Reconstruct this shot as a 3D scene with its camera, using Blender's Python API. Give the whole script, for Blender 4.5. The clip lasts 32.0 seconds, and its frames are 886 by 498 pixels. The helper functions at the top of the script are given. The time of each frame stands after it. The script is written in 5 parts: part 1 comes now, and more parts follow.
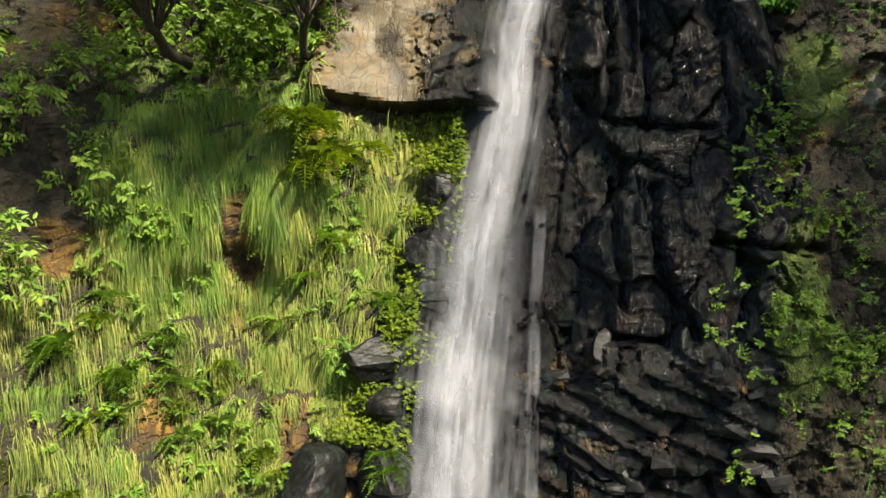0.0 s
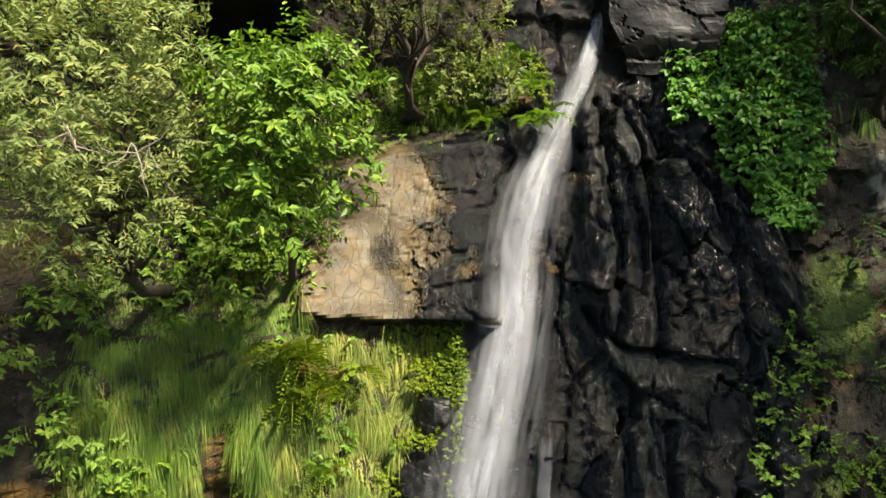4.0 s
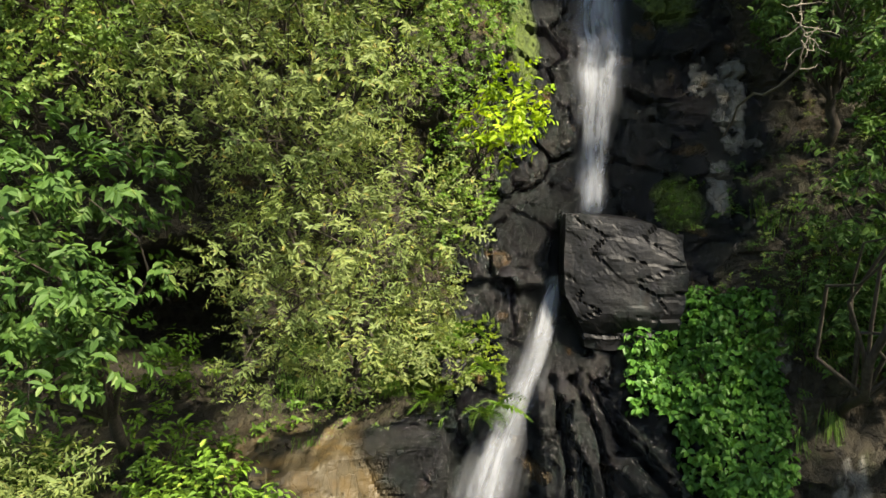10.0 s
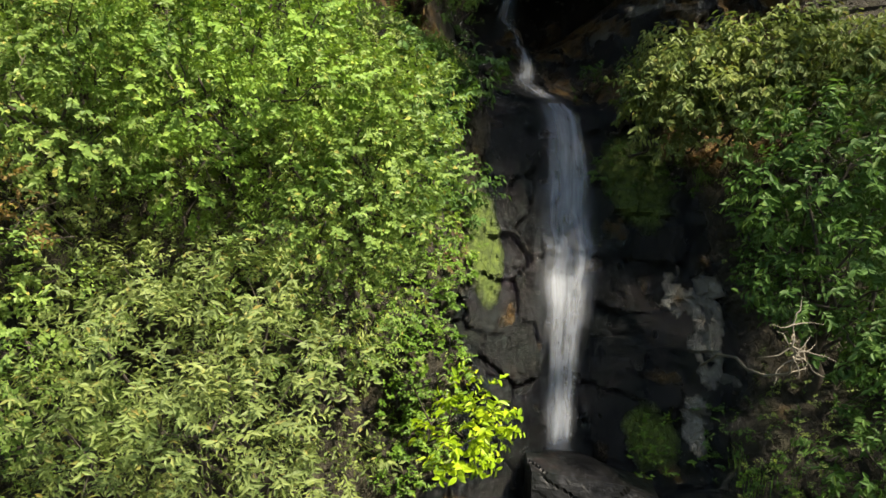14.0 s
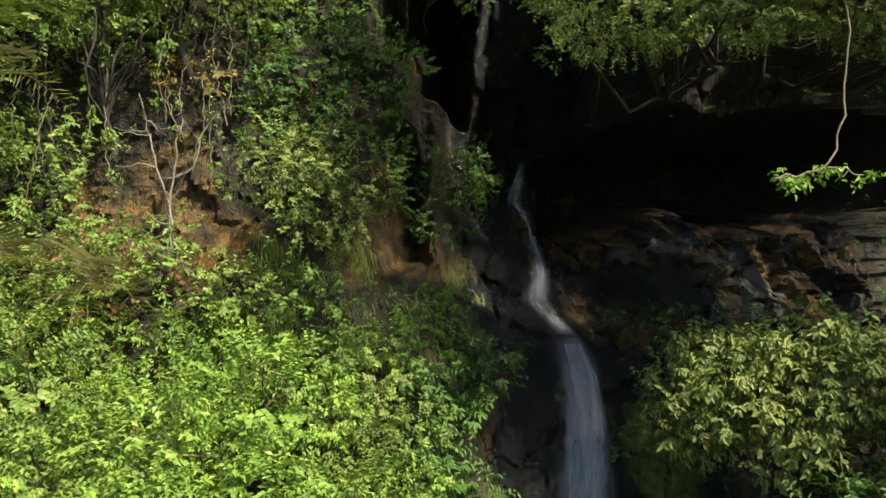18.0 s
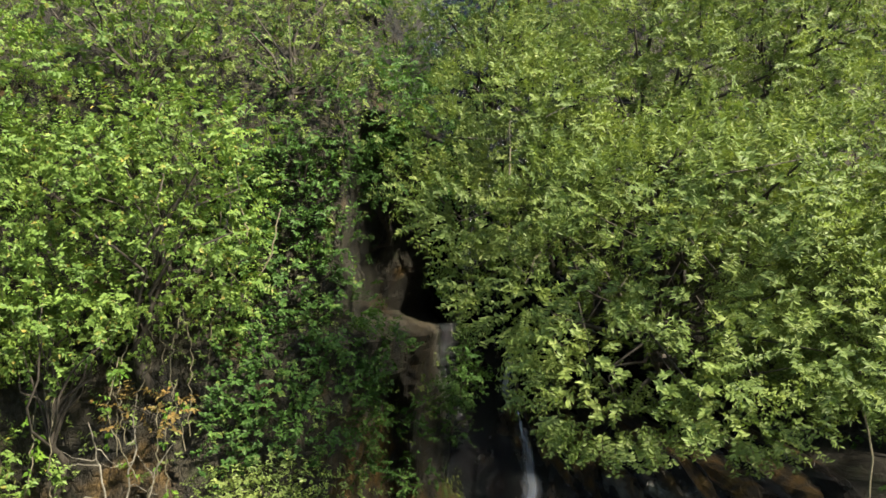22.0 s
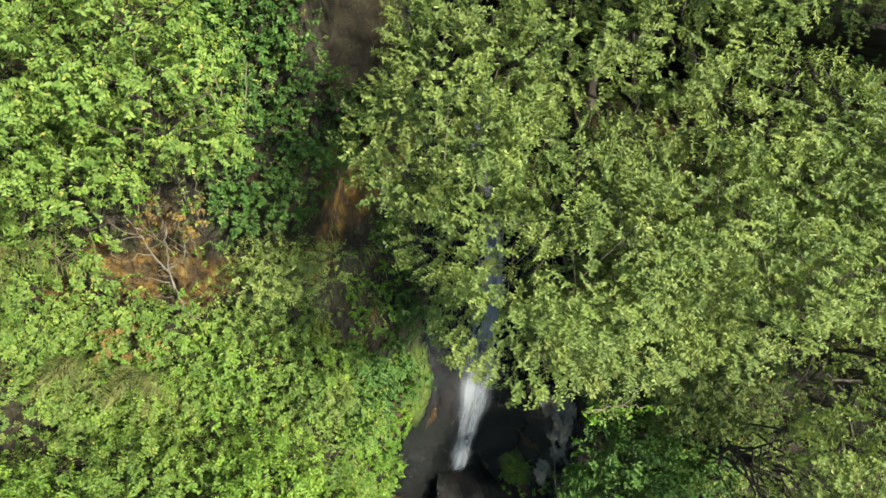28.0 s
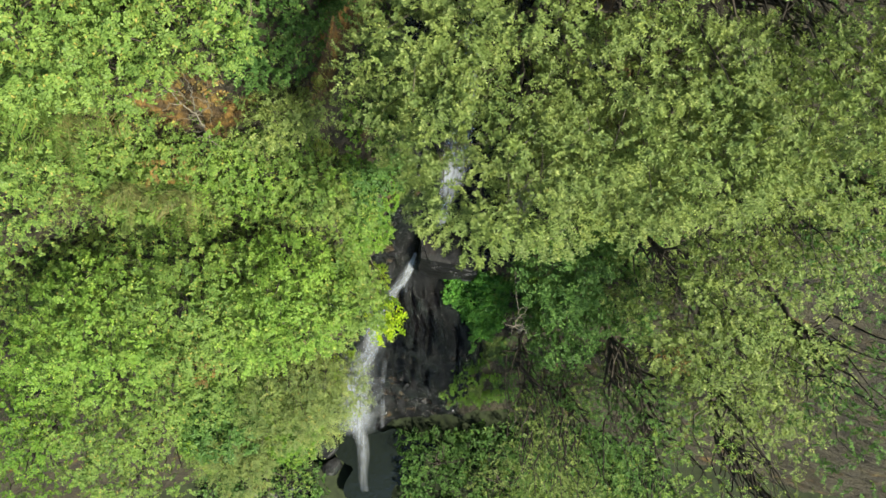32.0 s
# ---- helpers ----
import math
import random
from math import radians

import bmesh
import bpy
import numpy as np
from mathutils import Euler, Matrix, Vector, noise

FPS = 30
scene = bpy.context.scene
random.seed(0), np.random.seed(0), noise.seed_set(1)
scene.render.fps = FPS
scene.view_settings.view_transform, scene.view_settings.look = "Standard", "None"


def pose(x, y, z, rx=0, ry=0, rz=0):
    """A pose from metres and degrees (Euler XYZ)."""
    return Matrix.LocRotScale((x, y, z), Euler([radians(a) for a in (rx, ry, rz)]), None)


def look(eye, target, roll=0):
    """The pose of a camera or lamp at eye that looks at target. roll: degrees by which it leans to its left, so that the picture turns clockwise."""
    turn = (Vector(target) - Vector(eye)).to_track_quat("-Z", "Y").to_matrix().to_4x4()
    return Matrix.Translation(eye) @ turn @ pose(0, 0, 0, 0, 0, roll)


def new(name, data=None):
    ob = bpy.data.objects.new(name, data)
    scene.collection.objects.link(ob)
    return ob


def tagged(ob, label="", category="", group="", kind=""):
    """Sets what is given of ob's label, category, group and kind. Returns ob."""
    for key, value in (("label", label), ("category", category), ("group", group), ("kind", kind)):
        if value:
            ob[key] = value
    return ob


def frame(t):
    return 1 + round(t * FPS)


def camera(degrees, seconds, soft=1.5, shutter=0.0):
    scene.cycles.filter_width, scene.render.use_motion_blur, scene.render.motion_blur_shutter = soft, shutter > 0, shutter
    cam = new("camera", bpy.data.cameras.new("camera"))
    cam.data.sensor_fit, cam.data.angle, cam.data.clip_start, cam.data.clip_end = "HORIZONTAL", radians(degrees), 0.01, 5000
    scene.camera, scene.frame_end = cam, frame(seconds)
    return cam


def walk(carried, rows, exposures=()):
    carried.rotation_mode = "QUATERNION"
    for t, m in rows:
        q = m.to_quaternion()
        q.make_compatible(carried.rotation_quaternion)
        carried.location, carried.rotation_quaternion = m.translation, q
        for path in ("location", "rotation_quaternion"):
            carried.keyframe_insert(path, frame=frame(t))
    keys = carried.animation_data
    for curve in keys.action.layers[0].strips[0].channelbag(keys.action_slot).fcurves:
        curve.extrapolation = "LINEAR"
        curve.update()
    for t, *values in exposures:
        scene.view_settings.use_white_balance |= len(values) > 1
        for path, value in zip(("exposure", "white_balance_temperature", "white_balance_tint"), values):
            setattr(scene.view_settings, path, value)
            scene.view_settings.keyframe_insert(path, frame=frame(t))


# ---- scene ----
cam = camera(59.8, 32.0, soft=1.6)
PATH = [
    (0, (0.474, 0.035, 0.271), (0.419, 2.035, 0.253), -0.31),
    (0.5, (0.516, 0.218, 0.688), (0.461, 2.217, 0.685), -0.21),
    (1, (0.550, 0.418, 1.155), (0.490, 2.417, 1.160), -0.22),
    (1.5, (0.536, 0.634, 1.630), (0.475, 2.633, 1.647), -0.22),
    (2, (0.509, 0.851, 2.109), (0.452, 2.850, 2.135), -0.11),
    (2.5, (0.517, 0.982, 2.659), (0.460, 2.981, 2.689), -0.11),
    (3, (0.467, 1.022, 3.160), (0.415, 3.021, 3.196), -0.11),
    (3.5, (0.433, 1.005, 3.614), (0.388, 3.004, 3.663), -0.11),
    (5.5, (0.429, 1.258, 5.541), (0.366, 3.256, 5.596), -0.32),
    (6, (0.447, 1.285, 6.006), (0.380, 3.283, 6.063), -0.32),
    (6.5, (0.488, 1.260, 6.411), (0.422, 3.258, 6.470), -0.32),
    (7, (0.566, 1.223, 6.817), (0.505, 3.221, 6.876), -0.42),
    (7.5, (0.602, 1.259, 7.263), (0.567, 3.258, 7.319), -0.51),
    (8, (0.656, 1.328, 7.708), (0.641, 3.328, 7.762), -0.60),
    (8.5, (0.684, 1.449, 8.203), (0.681, 3.449, 8.257), -0.60),
    (9, (0.718, 1.603, 8.704), (0.731, 3.602, 8.763), -0.59),
    (9.5, (0.731, 1.764, 9.249), (0.769, 3.763, 9.308), -0.68),
    (10, (0.750, 1.873, 9.764), (0.801, 3.871, 9.823), -0.68),
    (10.5, (0.714, 1.961, 10.303), (0.775, 3.959, 10.361), -0.67),
    (11, (0.708, 2.056, 10.877), (0.782, 4.054, 10.932), -0.67),
    (11.5, (0.726, 2.200, 11.442), (0.821, 4.197, 11.494), -0.66),
    (12, (0.779, 2.389, 11.989), (0.891, 4.385, 12.044), -0.75),
    (12.5, (0.853, 2.580, 12.608), (0.977, 4.575, 12.659), -0.75),
    (13, (0.923, 2.796, 13.297), (1.059, 4.790, 13.344), -0.64),
    (13.5, (0.959, 2.975, 13.998), (1.101, 4.969, 14.042), -0.74),
    (14, (0.944, 3.156, 14.698), (1.096, 5.150, 14.734), -0.54),
    (14.5, (0.935, 3.313, 15.391), (1.092, 5.307, 15.427), -0.54),
    (16.5, (1.158, 4.137, 18.270), (1.302, 6.131, 18.321), -0.14),
    (17, (1.108, 4.273, 18.862), (1.256, 6.267, 18.929), -0.04),
    (17.5, (1.039, 4.365, 19.461), (1.186, 6.358, 19.540), 0.06),
    (18, (0.969, 4.466, 20.045), (1.114, 6.459, 20.140), -0.04),
    (18.5, (0.886, 4.579, 20.648), (1.032, 6.570, 20.758), 0.06),
    (19, (0.909, 4.676, 21.251), (1.052, 6.667, 21.377), -0.04),
    (19.5, (0.946, 4.676, 21.911), (1.093, 6.666, 22.044), -0.14),
    (20, (0.974, 4.676, 22.405), (1.127, 6.664, 22.560), -0.14),
    (20.5, (0.983, 4.653, 22.933), (1.145, 6.640, 23.100), -0.24),
    (21, (1.000, 4.715, 23.486), (1.172, 6.700, 23.660), -0.23),
    (21.5, (1.162, 4.895, 24.171), (1.324, 6.881, 24.341), -0.14),
    (22, (1.293, 5.231, 24.893), (1.446, 7.219, 25.050), 0.16),
    (22.5, (1.408, 5.448, 25.631), (1.551, 7.440, 25.741), 0.36),
    (23, (1.446, 5.572, 26.359), (1.588, 7.567, 26.374), 0.56),
    (23.5, (1.454, 5.592, 27.044), (1.597, 7.584, 26.922), 0.66),
    (24, (1.471, 5.551, 27.678), (1.611, 7.528, 27.410), 0.95),
    (24.5, (1.518, 5.475, 28.323), (1.655, 7.427, 27.912), 1.14),
    (26.5, (1.536, 5.251, 31.570), (1.744, 6.949, 30.533), 2.87),
    (27, (1.641, 5.393, 32.287), (1.836, 7.003, 31.115), 3.12),
    (27.5, (1.710, 5.476, 32.963), (1.896, 6.994, 31.675), 3.37),
    (28, (1.768, 5.518, 33.652), (1.948, 6.943, 32.260), 3.81),
    (28.5, (1.782, 5.588, 34.376), (1.962, 6.912, 32.888), 4.44),
    (29, (1.806, 5.719, 35.132), (1.981, 6.932, 33.551), 4.95),
    (29.5, (1.869, 5.875, 35.852), (2.036, 6.979, 34.193), 5.44),
    (30, (1.897, 6.011, 36.559), (2.058, 7.010, 34.834), 6.02),
    (30.5, (1.934, 6.158, 37.258), (2.093, 7.056, 35.478), 6.99),
    (31, (2.033, 6.272, 37.994), (2.185, 7.080, 36.170), 7.75),
    (31.5, (2.122, 6.422, 38.723), (2.271, 7.160, 36.871), 8.62),
    (32, (2.238, 6.552, 39.433), (2.385, 7.265, 37.570), 8.87),
]
walk(cam, [(t, look(e, g, r)) for t, e, g, r in PATH], [(0, 2.2, 7500, 10), (6, 2.25, 7450, 10), (12, 2.08, 7300, 9), (20, 1.95, 7050, 8), (24, 2.05, 6800, 4), (28, 2.0, 6750, 2), (32, 1.86, 6700, 1)])

# ---- world and sun ----
SUN_UP, SUN_TURN = 42.0, 142.0      # degrees above the horizon; compass turn from +y, clockwise
sky = bpy.data.worlds.new("sky")
scene.world = sky
sky.use_nodes = True
nt = sky.node_tree
tex = nt.nodes.new("ShaderNodeTexSky")
tex.sky_type, tex.sun_disc = "NISHITA", False
tex.air_density, tex.dust_density = 0.8, 0.6
tex.sun_elevation, tex.sun_rotation = radians(SUN_UP), radians(SUN_TURN)
nt.links.new(tex.outputs[0], nt.nodes["Background"].inputs[0])
nt.nodes["Background"].inputs[1].default_value = 0.098
lamp = bpy.data.lights.new("sun", "SUN")
lamp.energy, lamp.angle, lamp.color = 5.0, radians(4.0), (1.0, 0.94, 0.82)
sun = new("sun", lamp)
az, el = radians(SUN_TURN), radians(SUN_UP)
sun.matrix_world = look((30 * math.sin(az) * math.cos(el), 30 * math.cos(az) * math.cos(el), 30 + 30 * math.sin(el)), (0, 0, 30))


# ---- arithmetic ----
def lattice(i, j, seed):
    h = (i.astype(np.int64) * 374761393 + j.astype(np.int64) * 668265263 + seed * 974634777) & 0x7FFFFFFF
    h = ((h ^ (h >> 13)) * 1274126177) & 0x7FFFFFFF
    return ((h ^ (h >> 16)) & 0xFFFFF) / float(0xFFFFF)


def vnoise(x, z, seed=0):
    """Smooth value noise from 0 to 1 on arrays."""
    i, j = np.floor(x), np.floor(z)
    u, v = x - i, z - j
    u, v = u * u * (3 - 2 * u), v * v * (3 - 2 * v)
    a, b = lattice(i, j, seed), lattice(i + 1, j, seed)
    c, d = lattice(i, j + 1, seed), lattice(i + 1, j + 1, seed)
    return (a * (1 - u) + b * u) * (1 - v) + (c * (1 - u) + d * u) * v


def fbm(x, z, seed=0, octaves=4):
    s, a, t = 0.0, 0.5, 0.0
    for k in range(octaves):
        s, t = s + a * vnoise(x * 2 ** k, z * 2 ** k, seed + k), t + a
        a *= 0.5
    return s / t


def blocks(x, z, seed):
    """Cells of broken rock: a random number for each cell, the way to its middle and the nearness of its joint."""
    i, j = np.floor(x), np.floor(z)
    best = np.full(x.shape, 9.0)
    second = best.copy()
    pick, ox, oz = np.zeros_like(x), np.zeros_like(x), np.zeros_like(x)
    for di in (-1, 0, 1):
        for dj in (-1, 0, 1):
            px = i + di + 0.12 + 0.76 * lattice(i + di, j + dj, seed)
            pz = j + dj + 0.12 + 0.76 * lattice(i + di, j + dj, seed + 51)
            d = np.hypot(x - px, z - pz)
            near = d < best
            second = np.where(near, best, np.minimum(second, d))
            pick = np.where(near, lattice(i + di, j + dj, seed + 97), pick)
            ox, oz = np.where(near, x - px, ox), np.where(near, z - pz, oz)
            best = np.minimum(best, d)
    return pick, ox, oz, second - best


def step(a, b, v):
    t = np.clip((v - a) / (b - a), 0, 1)
    return t * t * (3 - 2 * t)


def box(x, z, x0, x1, z0, z1, soft=0.25):
    return step(x0 - soft, x0 + soft, x) * (1 - step(x1 - soft, x1 + soft, x)) * step(z0 - soft, z0 + soft, z) * (1 - step(z1 - soft, z1 + soft, z))


def blob(x, z, cx, cz, rx, rz):
    return np.clip(1.5 - np.hypot((x - cx) / rx, (z - cz) / rz), 0, 1)


# ---- the form of the cliff ----
def cliff_base(x, z):
    """How far the cliff stands at that place, as y: the gully of the stream between a left and a right flank."""
    mid = np.interp(z, (-9.5, -5, 0, 3, 6, 9, 11, 13, 16, 18.3, 20, 22, 24, 26, 28, 31, 37), (13.3, 14.6, 15.5, 15.9, 16.7, 17.8, 18.5, 18.9, 20.2, 21.6, 25.0, 27.4, 28.4, 27, 24.2, 25, 32))
    left = np.interp(z, (-9, 0, 3, 6.6, 7.2, 13, 17, 20, 24, 28, 34, 37), (14.2, 15.6, 16.4, 16.9, 18.3, 17.4, 17.3, 18, 18.3, 19, 23, 27))
    right = np.interp(z, (-9, 0, 3, 6.5, 10.7, 13.5, 16, 19.5, 21.5, 23, 24.5, 26.5, 30, 37), (14.0, 14.5, 15.2, 15.8, 16.7, 17.8, 19.2, 20.0, 21.2, 22.4, 22.0, 20.6, 23, 28))
    xc = np.interp(z, (-9, -5, 0, 3, 6, 9.3, 10.8, 15, 18, 22, 37), (0, 0.1, 0.7, 1.5, 2.0, 3.4, 4.4, 5.0, 5.2, 5.1, 4.4))
    wl = np.interp(z, (-9, 6, 10, 14.5, 16.5, 18.5, 20.5, 24, 26, 37), (1.2, 1.2, 2.2, 2.0, 2.9, 2.4, 3.4, 2.9, 2.0, 3))
    wr = np.interp(z, (-9, 6, 10, 17, 20, 24, 37), (2.5, 3.0, 2.6, 1.9, 1.6, 1.8, 3))
    y = mid + (left - mid) * step(0.15, 1.0, (xc - x) / (wl * 1.7)) + (right - mid) * step(0.15, 1.0, (x - xc) / (wr * 1.7))
    low = 1 - step(4.5, 8.0, z)
    y = y - 0.34 * np.clip(x - 9, 0, 30) - 0.30 * np.clip(-6 - x, 0, 30) - 0.75 * low * np.clip(-3.9 - x, 0, 3.5)
    return y + 0.9 * (fbm(x * 0.35, z * 0.35, 3, 3) - 0.5)


def rock_mask(x, z):
    """1 on bare rock, 0 under soil and plants."""
    xc = np.interp(z, (-9, -5, 0, 3, 6, 9.3, 10.8, 15, 18, 22, 37), (0, 0.1, 0.7, 1.5, 2.0, 3.4, 4.4, 5.1, 4.9, 4.6, 4.0))
    wl = np.interp(z, (-9, -4, 0, 3.0, 3.3, 6.6, 7.0, 10, 14, 18, 19, 37), (3.5, 2.6, 1.6, 1.2, 4.0, 3.6, 1.4, 2.4, 2.4, 1.4, 1.8, 1.8))
    wr = np.interp(z, (-9, 3, 6, 9, 11, 14, 18, 20, 22.5, 25, 37), (6.5, 5.4, 4.0, 2.6, 3.4, 3.0, 2.2, 6, 6, 2, 2))
    w = 0.5 * (fbm(x * 0.8, z * 0.8, 21, 3) - 0.5)
    return step(-0.25, 0.1, np.where(x < xc, wl - (xc - x), wr - (x - xc)) + 2 * w)


CRACKS = (
    ((2.82, 3.24), (3.46, 2.61), (5.12, 2.36)), ((3.31, 7.65), (3.45, 5.9), (3.52, 3.8), (3.36, 2.7)), ((3.68, 7.6), (4.12, 5.96), (4.17, 4.3), (4.05, 2.4)),
    ((4.1, 1.3), (4.04, -0.1), (4.67, -1.5)), ((3.35, 1.4), (3.4, -1.0)), ((2.43, -1.5), (4.25, -1.6)), ((4.9, 0.22), (7.1, 0.1)), ((3.99, 7.4), (4.9, 5.96), (5.34, 5.2), (5.5, 2.7), (5.53, -0.1)),
)


def cliff_form(x, z):
    y = cliff_base(x, z)
    m = rock_mask(x, z)
    wx = x + 0.9 * (fbm(x * 0.7, z * 0.7, 31, 4) - 0.5) + 0.16 * (fbm(x * 4, z * 4, 33, 2) - 0.5)
    wz = z + 0.8 * (fbm(x * 0.6, z * 0.6, 35, 4) - 0.5) + 0.16 * (fbm(x * 4, z * 4, 37, 2) - 0.5)
    open_joint = 0.25 + 1.1 * fbm(x * 0.9, z * 0.9, 39, 3) ** 2
    # upright joints on the buttress beside the lower fall, layered blocks elsewhere
    upright = box(x, z, 2.2, 7.0, -2.2, 7.6, 0.8)
    fan = (x - 3.2 + 0.35 * (fbm(x * 0.8, z * 0.5, 57, 3) - 0.5)) / (12.0 - np.minimum(z, 8.0))
    p, ox, oz, e = blocks(fan * 12.0, wz * 0.62, 5)
    tall = 0.42 * (p - 0.5) + 0.34 * ox * (p * 3 - 1.5) + 0.16 * oz * (1 - 2 * p) + 0.60 * open_joint * (1 - step(0.0, 0.055, e))
    p, ox, oz, e = blocks(fan * 26.0, wz * 1.7, 56)
    tall = tall + 0.13 * (p - 0.5) + 0.10 * ox * (p * 2 - 1) + 0.20 * open_joint * (1 - step(0.0, 0.09, e))
    p, ox, oz, e = blocks(wx * 0.8, wz * 0.95, 8)
    flat = 0.34 * (p - 0.5) + 0.14 * ox * (p * 3 - 1.5) + 0.20 * oz * (1 - p) + 0.40 * open_joint * (1 - step(0.0, 0.08, e))
    p, ox, oz, e = blocks(wx * 2.3, wz * 2.6, 12)
    rough = step(0.42, 0.62, fbm(x * 0.8, z * 0.8, 44, 3))
    small = rough * (0.11 * (p - 0.5) + 0.07 * oz * (p * 2 - 1) + 0.07 * (1 - step(0.0, 0.10, e)))
    p, ox, oz, e = blocks(wx * 5.5, wz * 6.5, 14)
    small = small + rough * 0.035 * (p - 0.5)
    ridges = 1 - np.abs(2 * fbm(wx * 1.9, wz * 1.5, 46, 4) - 1)
    # narrow splinters on the buttress and thin plates elsewhere, with sharp joints
    p, ox, oz, e = blocks((wx + 0.2 * wz) * 4.6, wz * 1.0, 15)
    q, _, oz2, e2 = blocks(wx * 1.5, wz * 4.2, 16)
    split = step(0.34, 0.52, fbm(x * 0.9, z * 0.9, 58, 3))
    tall = tall + 0.35 * split * (0.15 * (p - 0.5) + 0.10 * ox * (p * 2 - 1) + 0.11 * (1 - step(0.0, 0.10, e)))
    flat = flat + split * (0.06 * (q - 0.5) + 0.04 * oz2 + 0.05 * (1 - step(0.0, 0.10, e2)))
    fine = 0.14 * (0.7 - ridges) + 0.06 * (fbm(x * 7, z * 8, 40, 3) - 0.5)
    calm = 1 - box(x, z, -2.6, 1.1, 2.6, 6.9, 0.3) * (0.55 + 0.37 * step(0.1, -0.7, x))
    small = small * (1 - 0.2 * upright)
    y = y + m * (tall * upright + (flat + fine) * calm * (1 - upright) + 0.25 * fine * upright + small)
    lumps, _, _, e = blocks(wx * 1.6, wz * 1.9, 52)
    y = y + (1 - m) * (0.5 * (fbm(x * 1.6, z * 1.6, 50, 5) - 0.5) + 0.22 * (lumps - 0.5) + 0.08 * (1 - step(0, 0.12, e)) + 0.10 * (fbm(x * 6, z * 7, 54, 3) - 0.5))
    # the tan shelf left of the lower fall, with a broken lower edge and a flat top
    lower = 3.05 + 0.25 * (fbm(x * 1.2, z * 0, 60, 3) - 0.5) - 0.06 * x
    upper = 6.45 + 0.3 * (fbm(x * 1.5, z * 0, 61, 3) - 0.5) + 0.12 * x
    shelf = step(lower - 0.05, lower + 0.05, z) * (1 - step(upper - 0.1, upper + 0.25, z)) * box(x, z, -2.6, 1.15, 2, 8, 0.2)
    y = y - 0.75 * shelf
    # the buttress, a wedge with its edge falling to the right
    edge = np.interp(z, (-3, 2, 5, 7.4), (7.2, 6.6, 6.1, 4.2))
    wedge = step(2.6, 3.2, x) * (1 - step(edge - 0.12, edge + 0.12, x)) * (1 - step(7.3, 7.6, z)) * step(-4.5, -2.5, z)
    y = y - 0.55 * wedge
    # the wide open cracks of the buttress
    for line in CRACKS:
        for (xa, za), (xb, zb) in zip(line[:-1], line[1:]):
            wob = 0.22 * (fbm(x * 1.8, z * 1.8, 66, 3) - 0.5)
            k = np.clip(((x - xa) * (xb - xa) + (z - za) * (zb - za)) / ((xb - xa) ** 2 + (zb - za) ** 2), 0, 1)
            d = np.hypot(x - xa - k * (xb - xa) + wob, z - za - k * (zb - za) + wob)
            y = y + 0.55 * np.exp(-(d / (0.05 + 0.05 * fbm(x * 2.2, z * 2.2, 74, 2))) ** 2)
    # the swelling that carries the long grass, and bedding ledges at the foot of the right side
    y = y - 1.3 * step(0.0, 1.0, 1.4 - np.hypot((x + 4.2 - 0.3 * (z - 2)) / 2.4, (z - 1.9) / 2.5)) * step(-2.6, 1.4, z + 0.5 * (x + 4.2))
    # the cave under the brow, the black slot beside the stream and the upright rib between them
    y = y + 7.0 * box(x + 0.5 * (fbm(x, z, 62, 3) - 0.5), z + 0.8 * (fbm(x * 0.9, z * 0.9, 63, 3) - 0.5), 4.6, 12.0, 20.0, 24.0, 0.15) * step(5.2, 7.4, x + 1.2 * (fbm(x, z, 69, 3) - 0.5)) * step(21.3, 22.7, z + 2.6 * (fbm(x * 0.9, z * 0.5, 65, 4) - 0.5))
    y = y + 2.0 * box(x + 0.9 * (fbm(x * 1.3, z * 1.3, 67, 3) - 0.5), z + 0.9 * (fbm(x * 1.3, z * 1.3, 68, 3) - 0.5), 0.95, 1.7, 20.6, 23.5, 0.3) + 6.0 * box(x + 0.6 * (fbm(x, z, 70, 3) - 0.5), z, 0.8, 3.0, 24.6, 28.2, 0.3)
    y = y - 0.6 * box(x + 0.35 * (fbm(x, z * 2, 64, 3) - 0.5), z, 1.9, 2.5, 20.4, 24.6, 0.15)
    y = y + 3.2 * box(x + 0.8 * (fbm(x, z, 72, 3) - 0.5), z + 0.8 * (fbm(x, z, 73, 3) - 0.5), -6.4, -3.3, 7.9, 10.2, 0.35)
    ledge = 1 - np.abs(2 * fbm(x * 1.7 + 0.3 * z, z * 0.55, 91, 4) - 1)
    brown = box(x + 0.6 * (fbm(x, z, 92, 3) - 0.5), z, 5.8, 11.4, 18.9, 22.6, 0.3)
    p, ox, oz, e = blocks((wx + 0.35 * wz) * 1.5, wz * 0.8, 93)
    q, ox2, oz2, e2 = blocks((wx + 0.2 * wz) * 4.2, wz * 2.2, 94)
    y = y + brown * (0.9 * (0.72 - ledge) + 0.5 * (p - 0.5) + 0.3 * ox * (p - 0.5) + 0.35 * (1 - step(0, 0.07, e)) + 0.12 * (q - 0.5) + 0.10 * (1 - step(0, 0.10, e2)))
    bed = (z + 0.42 * x + 0.3 * fbm(x, z, 48, 3)) * 2.1
    y = y - m * 0.16 * (np.floor(bed) - bed + 0.5) * box(x, z, 1.0, 7.5, -9, -2.2, 0.4)
    return y


